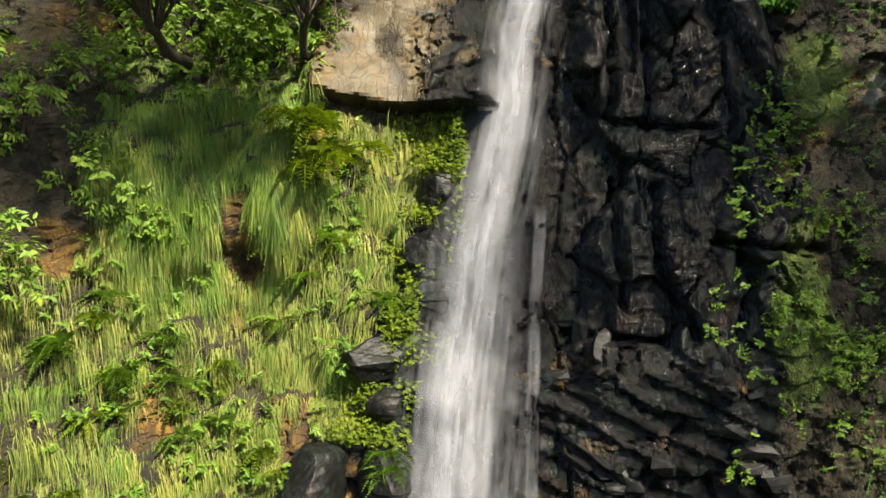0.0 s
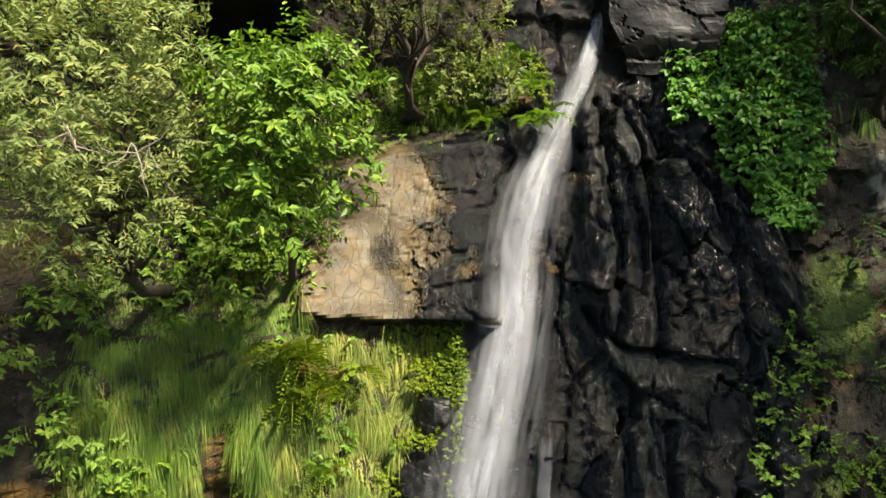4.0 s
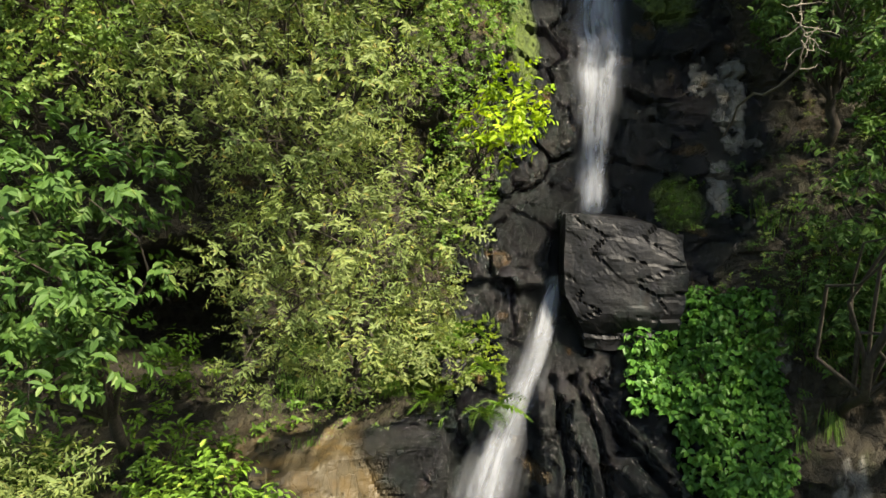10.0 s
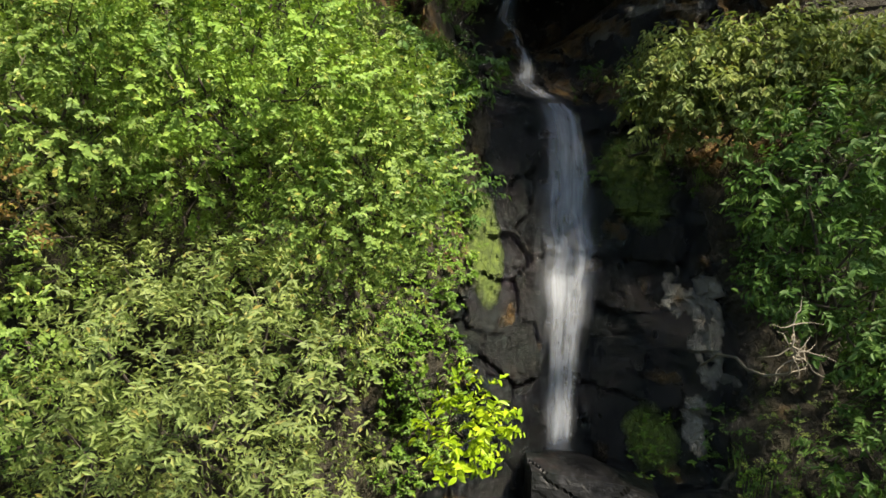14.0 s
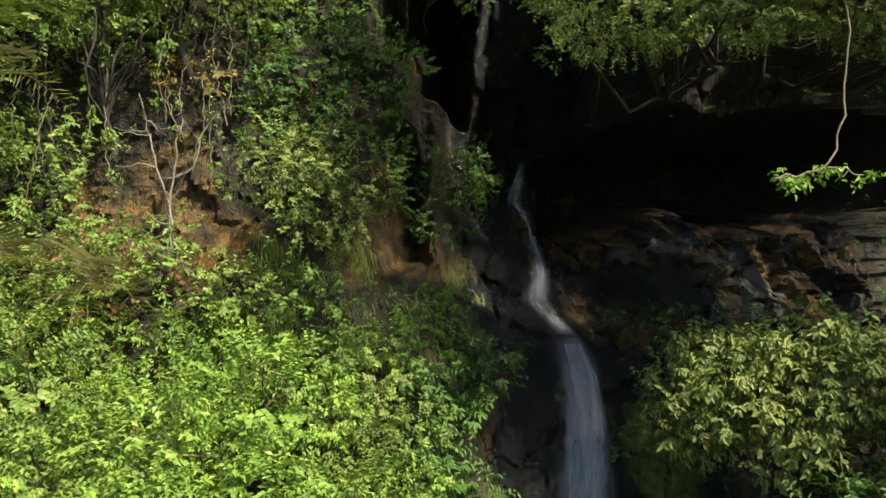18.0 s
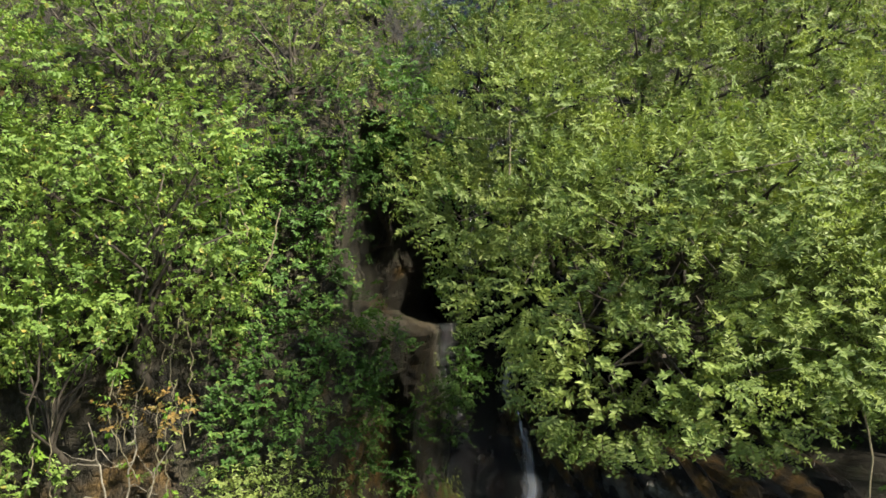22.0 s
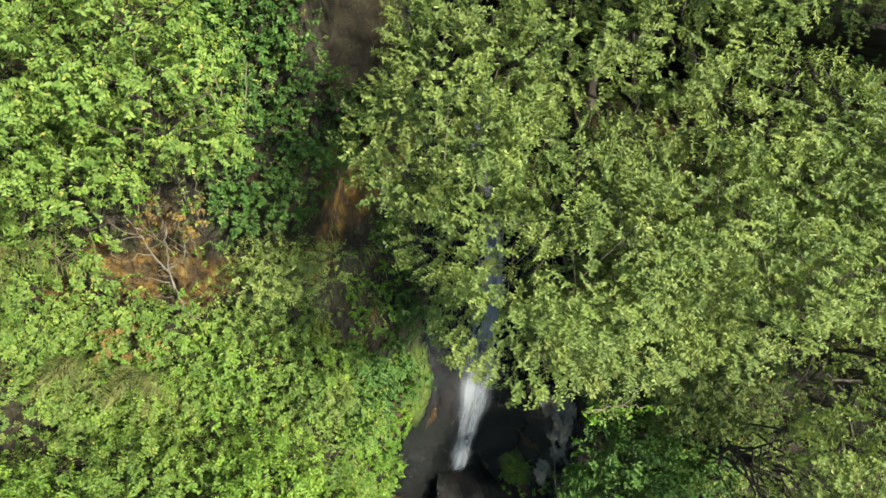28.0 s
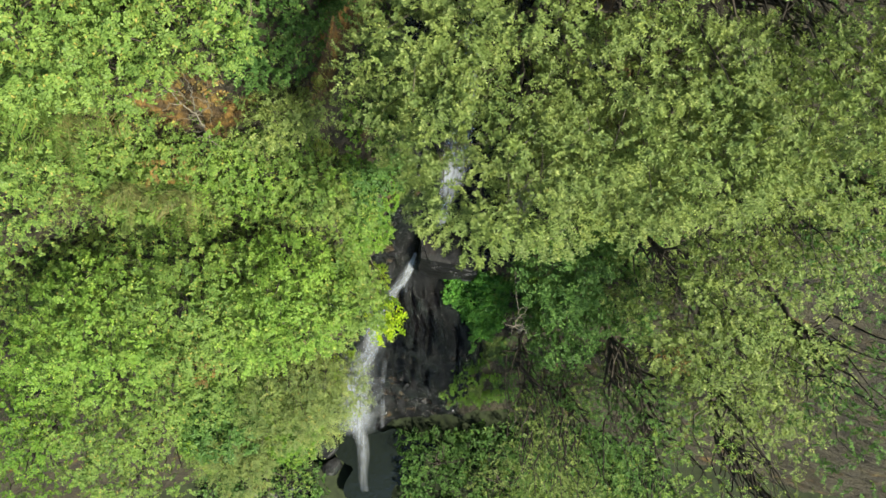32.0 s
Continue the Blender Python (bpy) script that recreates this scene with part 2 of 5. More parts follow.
XS = np.concatenate((np.arange(-40, -9, 0.8), np.arange(-9, -3, 0.11), np.arange(-3, -1.2, 0.07), np.arange(-1.2, 7.8, 0.05), np.arange(7.8, 8.6, 0.07), np.arange(8.6, 11, 0.08), np.arange(11, 45, 0.8)))
ZS = np.concatenate((np.arange(-9.5, -5.5, 0.14), np.arange(-5.5, 12.5, 0.058), np.arange(12.5, 26, 0.082), np.arange(26, 37.2, 0.16)))
GX, GZ = np.meshgrid(XS, ZS)
GY = cliff_form(GX, GZ)


def surf(x, z):
    """The cliff's y at places x, z, read from its grid."""
    x, z = np.asarray(x, float), np.asarray(z, float)
    i = np.clip(np.searchsorted(XS, x) - 1, 0, len(XS) - 2)
    j = np.clip(np.searchsorted(ZS, z) - 1, 0, len(ZS) - 2)
    u = np.clip((x - XS[i]) / (XS[i + 1] - XS[i]), 0, 1)
    v = np.clip((z - ZS[j]) / (ZS[j + 1] - ZS[j]), 0, 1)
    return (GY[j, i] * (1 - u) + GY[j, i + 1] * u) * (1 - v) + (GY[j + 1, i] * (1 - u) + GY[j + 1, i + 1] * u) * v


# ---- materials ----
def material(name, rough=0.6, spec=0.5):
    m = bpy.data.materials.new(name)
    m.use_nodes = True
    n = m.node_tree.nodes
    b = n["Principled BSDF"]
    b.inputs["Roughness"].default_value = rough
    b.inputs["Specular IOR Level"].default_value = spec
    return m, n, m.node_tree.links, b


def ramp(n, l, source, stops):
    r = n.new("ShaderNodeValToRGB")
    while len(r.color_ramp.elements) < len(stops):
        r.color_ramp.elements.new(0.5)
    for e, (at, c) in zip(r.color_ramp.elements, stops):
        e.position, e.color = at, (*c, 1)
    l.new(source, r.inputs[0])
    return r.outputs[0]


def grain(n, l, scale, detail=6, stretch=None, rough=0.6):
    t = n.new("ShaderNodeTexNoise")
    t.inputs["Scale"].default_value, t.inputs["Detail"].default_value, t.inputs["Roughness"].default_value = scale, detail, rough
    g = n.new("ShaderNodeNewGeometry")
    if stretch:
        q = n.new("ShaderNodeMapping")
        q.inputs["Scale"].default_value = stretch
        l.new(g.outputs["Position"], q.inputs[0])
        l.new(q.outputs[0], t.inputs["Vector"])
    else:
        l.new(g.outputs["Position"], t.inputs["Vector"])
    return t.outputs[0]


def blend(n, l, fac, a, b, kind="MIX"):
    x = n.new("ShaderNodeMix")
    x.data_type, x.blend_type = "RGBA", kind
    for s, v in ((x.inputs[0], fac), (x.inputs[6], a), (x.inputs[7], b)):
        if isinstance(v, (int, float)):
            s.default_value = v
        elif isinstance(v, tuple):
            s.default_value = (*v, 1)
        else:
            l.new(v, s)
    return x.outputs[2]


def sums(n, l, op, a, b):
    x = n.new("ShaderNodeMath")
    x.operation = op
    for s, v in zip(x.inputs, (a, b)):
        if isinstance(v, (int, float)):
            s.default_value = v
        else:
            l.new(v, s)
    return x.outputs[0]


def bump(n, l, b, height, strength, distance):
    x = n.new("ShaderNodeBump")
    x.inputs["Strength"].default_value, x.inputs["Distance"].default_value = strength, distance
    l.new(height, x.inputs["Height"])
    l.new(x.outputs[0], b.inputs["Normal"])


def wet_rock_nodes(n, l):
    """The dark wet rock's colour: near-black greys with green and purple casts and rusty veins."""
    a = ramp(n, l, grain(n, l, 1.4, 8), ((0.30, (0.006, 0.006, 0.007)), (0.44, (0.014, 0.014, 0.0165)), (0.55, (0.027, 0.027, 0.032)), (0.66, (0.043, 0.042, 0.052)), (0.80, (0.085, 0.083, 0.098))))
    # fine pale flecks, painted into the colour as small highlights on the wet faces
    v = ramp(n, l, grain(n, l, 7, 9, (1.5, 1, 0.7)), ((0.35, (0.06, 0.06, 0.06)), (0.55, (0.21, 0.21, 0.205)), (0.72, (0.62, 0.62, 0.62))))
    a = blend(n, l, 1.0, a, v, "MULTIPLY")
    a = blend(n, l, ramp(n, l, grain(n, l, 0.9, 7, (1.3, 1, 0.6)), ((0.44, (0, 0, 0)), (0.56, (0.9, 0.9, 0.9)))), a, blend(n, l, 1.0, a, (0.80, 1.25, 0.90), "MULTIPLY"))
    return blend(n, l, ramp(n, l, grain(n, l, 0.7, 5), ((0.60, (0, 0, 0)), (0.75, (0.6, 0.6, 0.6)))), a, (0.022, 0.010, 0.006))


def make_cliff_material():
    m, n, l, b = material("cliff_rock", 0.4, 0.35)

    def mask(name):
        t = n.new("ShaderNodeAttribute")
        t.attribute_name = name
        return t.outputs["Fac"]
    wet = wet_rock_nodes(n, l)
    tan = ramp(n, l, grain(n, l, 1.6, 9), ((0.28, (0.012, 0.009, 0.005)), (0.42, (0.030, 0.022, 0.010)), (0.54, (0.050, 0.039, 0.020)), (0.70, (0.090, 0.080, 0.058))))
    tan = blend(n, l, ramp(n, l, grain(n, l, 2.6, 7, (1, 1, 0.5)), ((0.50, (0, 0, 0)), (0.62, (0.8, 0.8, 0.8)))), tan, (0.062, 0.040, 0.012))
    tan = blend(n, l, ramp(n, l, grain(n, l, 1.1, 6, (1, 1, 2.5)), ((0.56, (0, 0, 0)), (0.64, (0.85, 0.85, 0.85)))), tan, (0.020, 0.019, 0.017))
    soil = ramp(n, l, grain(n, l, 2.2, 9), ((0.3, (0.014, 0.009, 0.004)), (0.46, (0.052, 0.031, 0.010)), (0.6, (0.135, 0.074, 0.014)), (0.75, (0.19, 0.13, 0.05))))
    pale = ramp(n, l, grain(n, l, 3.0, 8), ((0.35, (0.12, 0.114, 0.102)), (0.6, (0.19, 0.182, 0.155))))
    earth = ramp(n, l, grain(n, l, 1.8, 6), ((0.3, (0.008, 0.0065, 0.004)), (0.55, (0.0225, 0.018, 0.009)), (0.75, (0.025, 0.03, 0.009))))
    moss = ramp(n, l, grain(n, l, 5, 6), ((0.3, (0.0186, 0.031, 0.00372)), (0.55, (0.0527, 0.0806, 0.00868)), (0.75, (0.0992, 0.124, 0.0186))))
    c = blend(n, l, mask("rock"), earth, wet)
    c = blend(n, l, mask("tan"), c, tan)
    c = blend(n, l, mask("pale"), c, pale)
    c = blend(n, l, mask("soil"), c, soil)
    c = blend(n, l, mask("moss"), c, moss)
    l.new(c, b.inputs["Base Color"])
    dry = sums(n, l, "MAXIMUM", sums(n, l, "MAXIMUM", mask("moss"), mask("soil")), mask("pale"))
    dry = sums(n, l, "MAXIMUM", dry, sums(n, l, "SUBTRACT", 1.0, mask("rock")))
    dry = sums(n, l, "MAXIMUM", dry, sums(n, l, "MULTIPLY", mask("tan"), 0.8))
    r = sums(n, l, "MULTIPLY_ADD", dry, 0.5)
    r.node.inputs[2].default_value = 0.02
    r2 = sums(n, l, "MULTIPLY_ADD", grain(n, l, 2.5, 7), 0.40)
    l.new(r, r2.node.inputs[2])
    l.new(r2, b.inputs["Roughness"])
    film = sums(n, l, "SUBTRACT", 0.24, dry)
    film.node.use_clamp = True
    l.new(film, b.inputs["Coat Weight"])
    b.inputs["Coat Roughness"].default_value = 0.14
    crack = n.new("ShaderNodeTexVoronoi")
    crack.feature = "DISTANCE_TO_EDGE"
    crack.inputs["Scale"].default_value = 3.4
    warp = n.new("ShaderNodeVectorMath")
    warp.operation = "MULTIPLY_ADD"
    place = n.new("ShaderNodeNewGeometry").outputs["Position"]
    curl = n.new("ShaderNodeTexNoise")
    curl.inputs["Scale"].default_value, curl.inputs["Detail"].default_value = 1.6, 5
    l.new(place, curl.inputs["Vector"])
    l.new(curl.outputs["Color"], warp.inputs[0])
    warp.inputs[1].default_value = (0.5, 0.5, 0.9)
    l.new(place, warp.inputs[2])
    squeeze = n.new("ShaderNodeMapping")
    squeeze.inputs["Scale"].default_value, squeeze.inputs["Rotation"].default_value = (1.5, 0.8, 0.75), (0, 0.16, 0)
    l.new(warp.outputs[0], squeeze.inputs[0])
    l.new(squeeze.outputs[0], crack.inputs["Vector"])
    split = ramp(n, l, crack.outputs["Distance"], ((0.0, (0, 0, 0)), (0.045, (1, 1, 1))))
    h = sums(n, l, "ADD", sums(n, l, "MULTIPLY", split, 0.5), grain(n, l, 9, 9, (1.6, 1, 0.8)))
    h = sums(n, l, "ADD", h, sums(n, l, "MULTIPLY", grain(n, l, 45, 5), 0.5))
    flat_tan = sums(n, l, "MULTIPLY_ADD", mask("tan"), -0.9)
    flat_tan.node.inputs[2].default_value = 1.0
    bump(n, l, b, sums(n, l, "MULTIPLY", h, flat_tan), 1.0, 0.10)
    l.new(b.inputs["Normal"].links[0].from_socket, b.inputs["Coat Normal"])
    return m


def leaf_material(name, dark, mid, light, dead=None, gloss=0.4, through_light=0.42):
    m, n, l, b = material(name, gloss + 0.1, 0.22)
    g = n.new("ShaderNodeNewGeometry")
    dark, mid, light, dead = (tuple(k * p for k, p in zip((0.68, 0.68, 0.57), c)) for c in (dark, mid, light, dead or light))
    dark = tuple(0.4 * p + 0.6 * q for p, q in zip(dark, mid))
    light = tuple(0.45 * p + 0.55 * q for p, q in zip(light, mid))
    c = ramp(n, l, g.outputs["Random Per Island"], ((0.0, dark), (0.5, mid), (0.93, light), (1.0, dead)))
    c = blend(n, l, ramp(n, l, grain(n, l, 0.8, 3), ((0.35, (0, 0, 0)), (0.65, (0.6, 0.6, 0.6)))), c, blend(n, l, 1.0, c, (0.80, 0.93, 0.75), "MULTIPLY"))
    c = blend(n, l, 1.0, c, ramp(n, l, grain(n, l, 1.7, 2), ((0.32, (0.66, 0.72, 0.74)), (0.5, (1, 1, 1)), (0.68, (1.36, 1.26, 1.16)))), "MULTIPLY")
    l.new(c, b.inputs["Base Color"])
    t = n.new("ShaderNodeBsdfTranslucent")
    l.new(blend(n, l, 1.0, c, (1.15, 1.2, 0.7), "MULTIPLY"), t.inputs[0])
    x = n.new("ShaderNodeMixShader")
    x.inputs[0].default_value = 0.9 * through_light
    l.new(b.outputs[0], x.inputs[1])
    l.new(t.outputs[0], x.inputs[2])
    l.new(x.outputs[0], n["Material Output"].inputs[0])
    return m


def plain_grain(name, low, high, rough=0.8, scale=8, stretch=None, lift=0.02):
    m, n, l, b = material(name, rough, 0.3)
    g = grain(n, l, scale, 7, stretch)
    l.new(ramp(n, l, g, ((0.3, low), (0.7, high))), b.inputs["Base Color"])
    bump(n, l, b, g, 0.6, lift)
    return m


def water_material(name, low, high, amount):
    """White falling water: streaks along the flow with clear gaps between them, thinning out to the sides."""
    m, n, l, b = material(name, 0.7, 0.3)
    uv = n.new("ShaderNodeTexCoord").outputs["UV"]

    def streak(sx, sy, detail):
        q = n.new("ShaderNodeMapping")
        q.inputs["Scale"].default_value = (sx, sy, 1)
        l.new(uv, q.inputs[0])
        t = n.new("ShaderNodeTexNoise")
        t.inputs["Scale"].default_value, t.inputs["Detail"].default_value = 1, detail
        l.new(q.outputs[0], t.inputs["Vector"])
        return t.outputs[0]
    s = sums(n, l, "ADD", sums(n, l, "MULTIPLY", streak(7, 0.4, 4), 0.42), sums(n, l, "MULTIPLY", streak(1.8, 0.75, 4), 0.38))
    s = sums(n, l, "ADD", s, sums(n, l, "MULTIPLY", streak(7, 2.2, 5), 0.2))
    r = n.new("ShaderNodeMapRange")
    r.inputs["From Min"].default_value, r.inputs["From Max"].default_value = low, high
    l.new(s, r.inputs["Value"])
    at = n.new("ShaderNodeAttribute")
    at.attribute_name = "body"
    fac = sums(n, l, "MULTIPLY", sums(n, l, "MULTIPLY", r.outputs[0], at.outputs["Fac"]), amount)
    b.inputs["Base Color"].default_value = (0.31, 0.33, 0.37, 1)
    t = n.new("ShaderNodeBsdfTranslucent")
    t.inputs[0].default_value = (0.31, 0.33, 0.37, 1)
    x = n.new("ShaderNodeMixShader")
    x.inputs[0].default_value = 0.4
    l.new(b.outputs[0], x.inputs[1])
    l.new(t.outputs[0], x.inputs[2])
    clear = n.new("ShaderNodeBsdfTransparent")
    y = n.new("ShaderNodeMixShader")
    l.new(fac, y.inputs[0])
    l.new(clear.outputs[0], y.inputs[1])
    l.new(x.outputs[0], y.inputs[2])
    l.new(y.outputs[0], n["Material Output"].inputs[0])
    return m


CLIFF = make_cliff_material()
ROCK, rn, rl, rb = material("wet_stone", 0.55, 0.25)
rl.new(wet_rock_nodes(rn, rl), rb.inputs["Base Color"])
bump(rn, rl, rb, grain(rn, rl, 6, 9, (1, 1, 1.4)), 0.6, 0.04)
BARK = plain_grain("bark", (0.0168, 0.0132, 0.0096), (0.06, 0.0492, 0.0372), 0.85, 14, (1, 1, 0.3))
PALE_TWIG = plain_grain("pale_twig", (0.078, 0.066, 0.048), (0.168, 0.15, 0.12), 0.8, 20)
VINE = plain_grain("vine_stem", (0.055, 0.0468, 0.0275), (0.121, 0.105, 0.066), 0.8, 20)
OLIVE = leaf_material("olive_leaf", (0.106, 0.134, 0.046), (0.178, 0.225, 0.083), (0.271, 0.324, 0.137), (0.281, 0.227, 0.077), 0.45)
GREYGREEN = leaf_material("grey_green_leaf", (0.095, 0.132, 0.039), (0.175, 0.227, 0.075), (0.281, 0.335, 0.137), (0.346, 0.378, 0.176), 0.42)
BRIGHT = leaf_material("bright_leaf", (0.062, 0.132, 0.018), (0.122, 0.225, 0.036), (0.21, 0.33, 0.062), (0.28, 0.35, 0.06), 0.4)
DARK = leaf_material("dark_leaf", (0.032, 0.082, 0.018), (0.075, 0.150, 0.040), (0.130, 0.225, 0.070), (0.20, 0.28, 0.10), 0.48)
LIME = leaf_material("lime_leaf", (0.15, 0.24, 0.012), (0.26, 0.38, 0.018), (0.38, 0.48, 0.03), (0.42, 0.45, 0.03), 0.4, 0.4)
FRESH = leaf_material("fresh_leaf", (0.100, 0.185, 0.034), (0.180, 0.295, 0.058), (0.290, 0.400, 0.105), (0.346, 0.400, 0.110), 0.42, 0.4)
LIGHT = leaf_material("light_leaf", (0.092, 0.156, 0.039), (0.168, 0.256, 0.068), (0.281, 0.372, 0.115), (0.368, 0.302, 0.099), 0.42)
GRASS = leaf_material("hanging_grass", (0.115, 0.15, 0.034), (0.225, 0.262, 0.075), (0.38, 0.385, 0.155), (0.42, 0.34, 0.19), 0.55, 0.35)
CREEPER = leaf_material("creeper_leaf", (0.045, 0.135, 0.022), (0.09, 0.23, 0.042), (0.15, 0.31, 0.07), (0.19, 0.34, 0.08), 0.36)
GRASS_GREEN = leaf_material("green_grass", (0.05, 0.12, 0.018), (0.11, 0.20, 0.036), (0.21, 0.30, 0.07), (0.28, 0.27, 0.09), 0.5, 0.3)
DRY = leaf_material("dry_leaf", (0.10, 0.10, 0.045), (0.19, 0.185, 0.085), (0.28, 0.26, 0.14), (0.26, 0.16, 0.07), 0.55)
RUST = leaf_material("rust_leaf", (0.12, 0.075, 0.03), (0.24, 0.15, 0.06), (0.34, 0.25, 0.12), (0.30, 0.32, 0.12), 0.55)
MOSS = leaf_material("moss_leaf", (0.07, 0.12, 0.01), (0.15, 0.22, 0.018), (0.26, 0.32, 0.03), (0.28, 0.30, 0.04), 0.55)
WATER_FULL = water_material("water_full", 0.30, 0.60, 0.92)
WATER_CORE = water_material("water_core", 0.34, 0.64, 0.92)
WATER_VEIL = water_material("water_veil", 0.42, 0.74, 0.55)


# ---- meshes ----
def mesh_of(name, verts, faces, mat, smooth=False):
    """A mesh from arrays of corners and of triangles or quads."""
    me = bpy.data.meshes.new(name)
    verts, faces = np.ascontiguousarray(verts, np.float32).reshape(-1, 3), np.ascontiguousarray(faces, np.int32)
    k = faces.shape[1]
    me.vertices.add(len(verts))
    me.vertices.foreach_set("co", verts.ravel())
    me.loops.add(faces.size)
    me.loops.foreach_set("vertex_index", faces.ravel())
    me.polygons.add(len(faces))
    me.polygons.foreach_set("loop_start", np.arange(0, faces.size, k, dtype=np.int32))
    me.polygons.foreach_set("use_smooth", np.full(len(faces), smooth))
    me.materials.append(mat)
    me.update(calc_edges=True)
    return me


def part(name, me, parent, label=""):
    ob = new(name, me)
    ob.parent = parent
    if label:
        ob["label"] = label
    return ob


def root(name, at, label, category, group=""):
    ob = new(name)
    ob.location = at
    return tagged(ob, label, category, group)


def grid_faces(rows, cols):
    i = np.arange(rows - 1)[:, None] * cols + np.arange(cols - 1)[None, :]
    return np.stack((i, i + 1, i + cols + 1, i + cols), -1).reshape(-1, 4)


def unit(v):
    return v / np.maximum(np.linalg.norm(v, axis=-1, keepdims=True), 1e-9)


def sprays(P, A, rng, n=9, twig=0.3, L=0.12, W=0.045, droop=0.35, big=False, fold=0.22, spread=0.9, lift=0.0):
    """Leaves set along twigs that start at P and point along A: corners and triangles."""
    A = unit(A)
    N = len(P)
    S = unit(np.cross(A, np.array((0, 0, 1.0)) + 0.35 * rng.normal(size=(N, 3))))
    U = np.cross(S, A)
    k = np.arange(n)
    s = (k[None, :] + rng.rand(N, n)) / n * twig
    sign = np.where((k[None, :] + rng.randint(0, 2, (N, 1))) % 2 == 0, 1.0, -1.0)
    phi = rng.normal(0, 0.55, (N, n))
    side = S[:, None] * (sign * np.cos(phi))[..., None] + U[:, None] * np.sin(phi)[..., None]
    D = A[:, None] * rng.uniform(0.1, 0.7, (N, n, 1)) + spread * side
    D[..., 2] += lift - droop * rng.uniform(0.4, 1.4, (N, n))
    D = unit(D)
    Nl = 0.3 * U[:, None] + 0.85 * A[:, None] + np.array((0, -0.05, 0.5)) + 0.20 * rng.normal(size=(N, n, 3))
    V = unit(np.cross(Nl, D))
    Nl = np.cross(D, V)
    q = rng.uniform(0.6, 1.2, (N, n, 1))
    B = P[:, None] + A[:, None] * s[..., None]
    if big:
        c = ((0, 0, 0), (0.28, 0.44, 1), (0.66, 0.36, 0.8), (1, 0, -0.25), (0.66, -0.36, 0.8), (0.28, -0.44, 1))
        t = np.array(((0, 5, 4), (0, 4, 3), (0, 3, 2), (0, 2, 1)))
    else:
        c = ((0, 0, 0), (0.42, 0.5, 1), (1, 0, -0.3), (0.42, -0.5, 1))
        t = np.array(((0, 3, 2), (0, 2, 1)))
    corners = [B + q * (D * (L * a) + V * (W * b) + Nl * (W * fold * h)) for a, b, h in c]
    v = np.stack(corners, 2).reshape(-1, 3)
    f = (np.arange(N * n)[:, None, None] * len(c) + t[None]).reshape(-1, 3)
    return v, f


def tube(points, radii, sides=6):
    """A round stem through points, as corners and quads."""
    p = np.asarray(points, float)
    d = unit(np.gradient(p, axis=0))
    a = unit(np.cross(d, np.array((0.31, 0.87, 0.13))))
    b = np.cross(d, a)
    w = np.linspace(0, 2 * math.pi, sides, endpoint=False)
    r = np.asarray(radii, float)[:, None, None]
    v = p[:, None] + r * (np.cos(w)[None, :, None] * a[:, None] + np.sin(w)[None, :, None] * b[:, None])
    i = np.arange(len(p) - 1)[:, None] * sides
    k = np.arange(sides)[None, :]
    f = np.stack((i + k, i + (k + 1) % sides, i + sides + (k + 1) % sides, i + sides + k), -1).reshape(-1, 4)
    return v.reshape(-1, 3), f


def join(pieces):
    vs, fs, o = [], [], 0
    for v, f in pieces:
        vs.append(np.asarray(v).reshape(-1, 3))
        fs.append(f + o)
        o += len(vs[-1])
    return np.concatenate(vs), np.concatenate(fs)


def bent(a, b, rng, sag=0.0, wander=0.12, n=9):
    """A wandering line from a to b."""
    a, b = np.asarray(a, float), np.asarray(b, float)
    t = np.linspace(0, 1, n)[:, None]
    size = np.linalg.norm(b - a)
    p = a + (b - a) * t
    w = np.cumsum(rng.normal(0, 1, (n, 3)), 0)
    w = w - w[0] - (w[-1] - w[0]) * t
    p = p + w * wander * size / n ** 0.5
    p[:, 2] += -sag * size * 4 * (t * (1 - t))[:, 0]
    return p


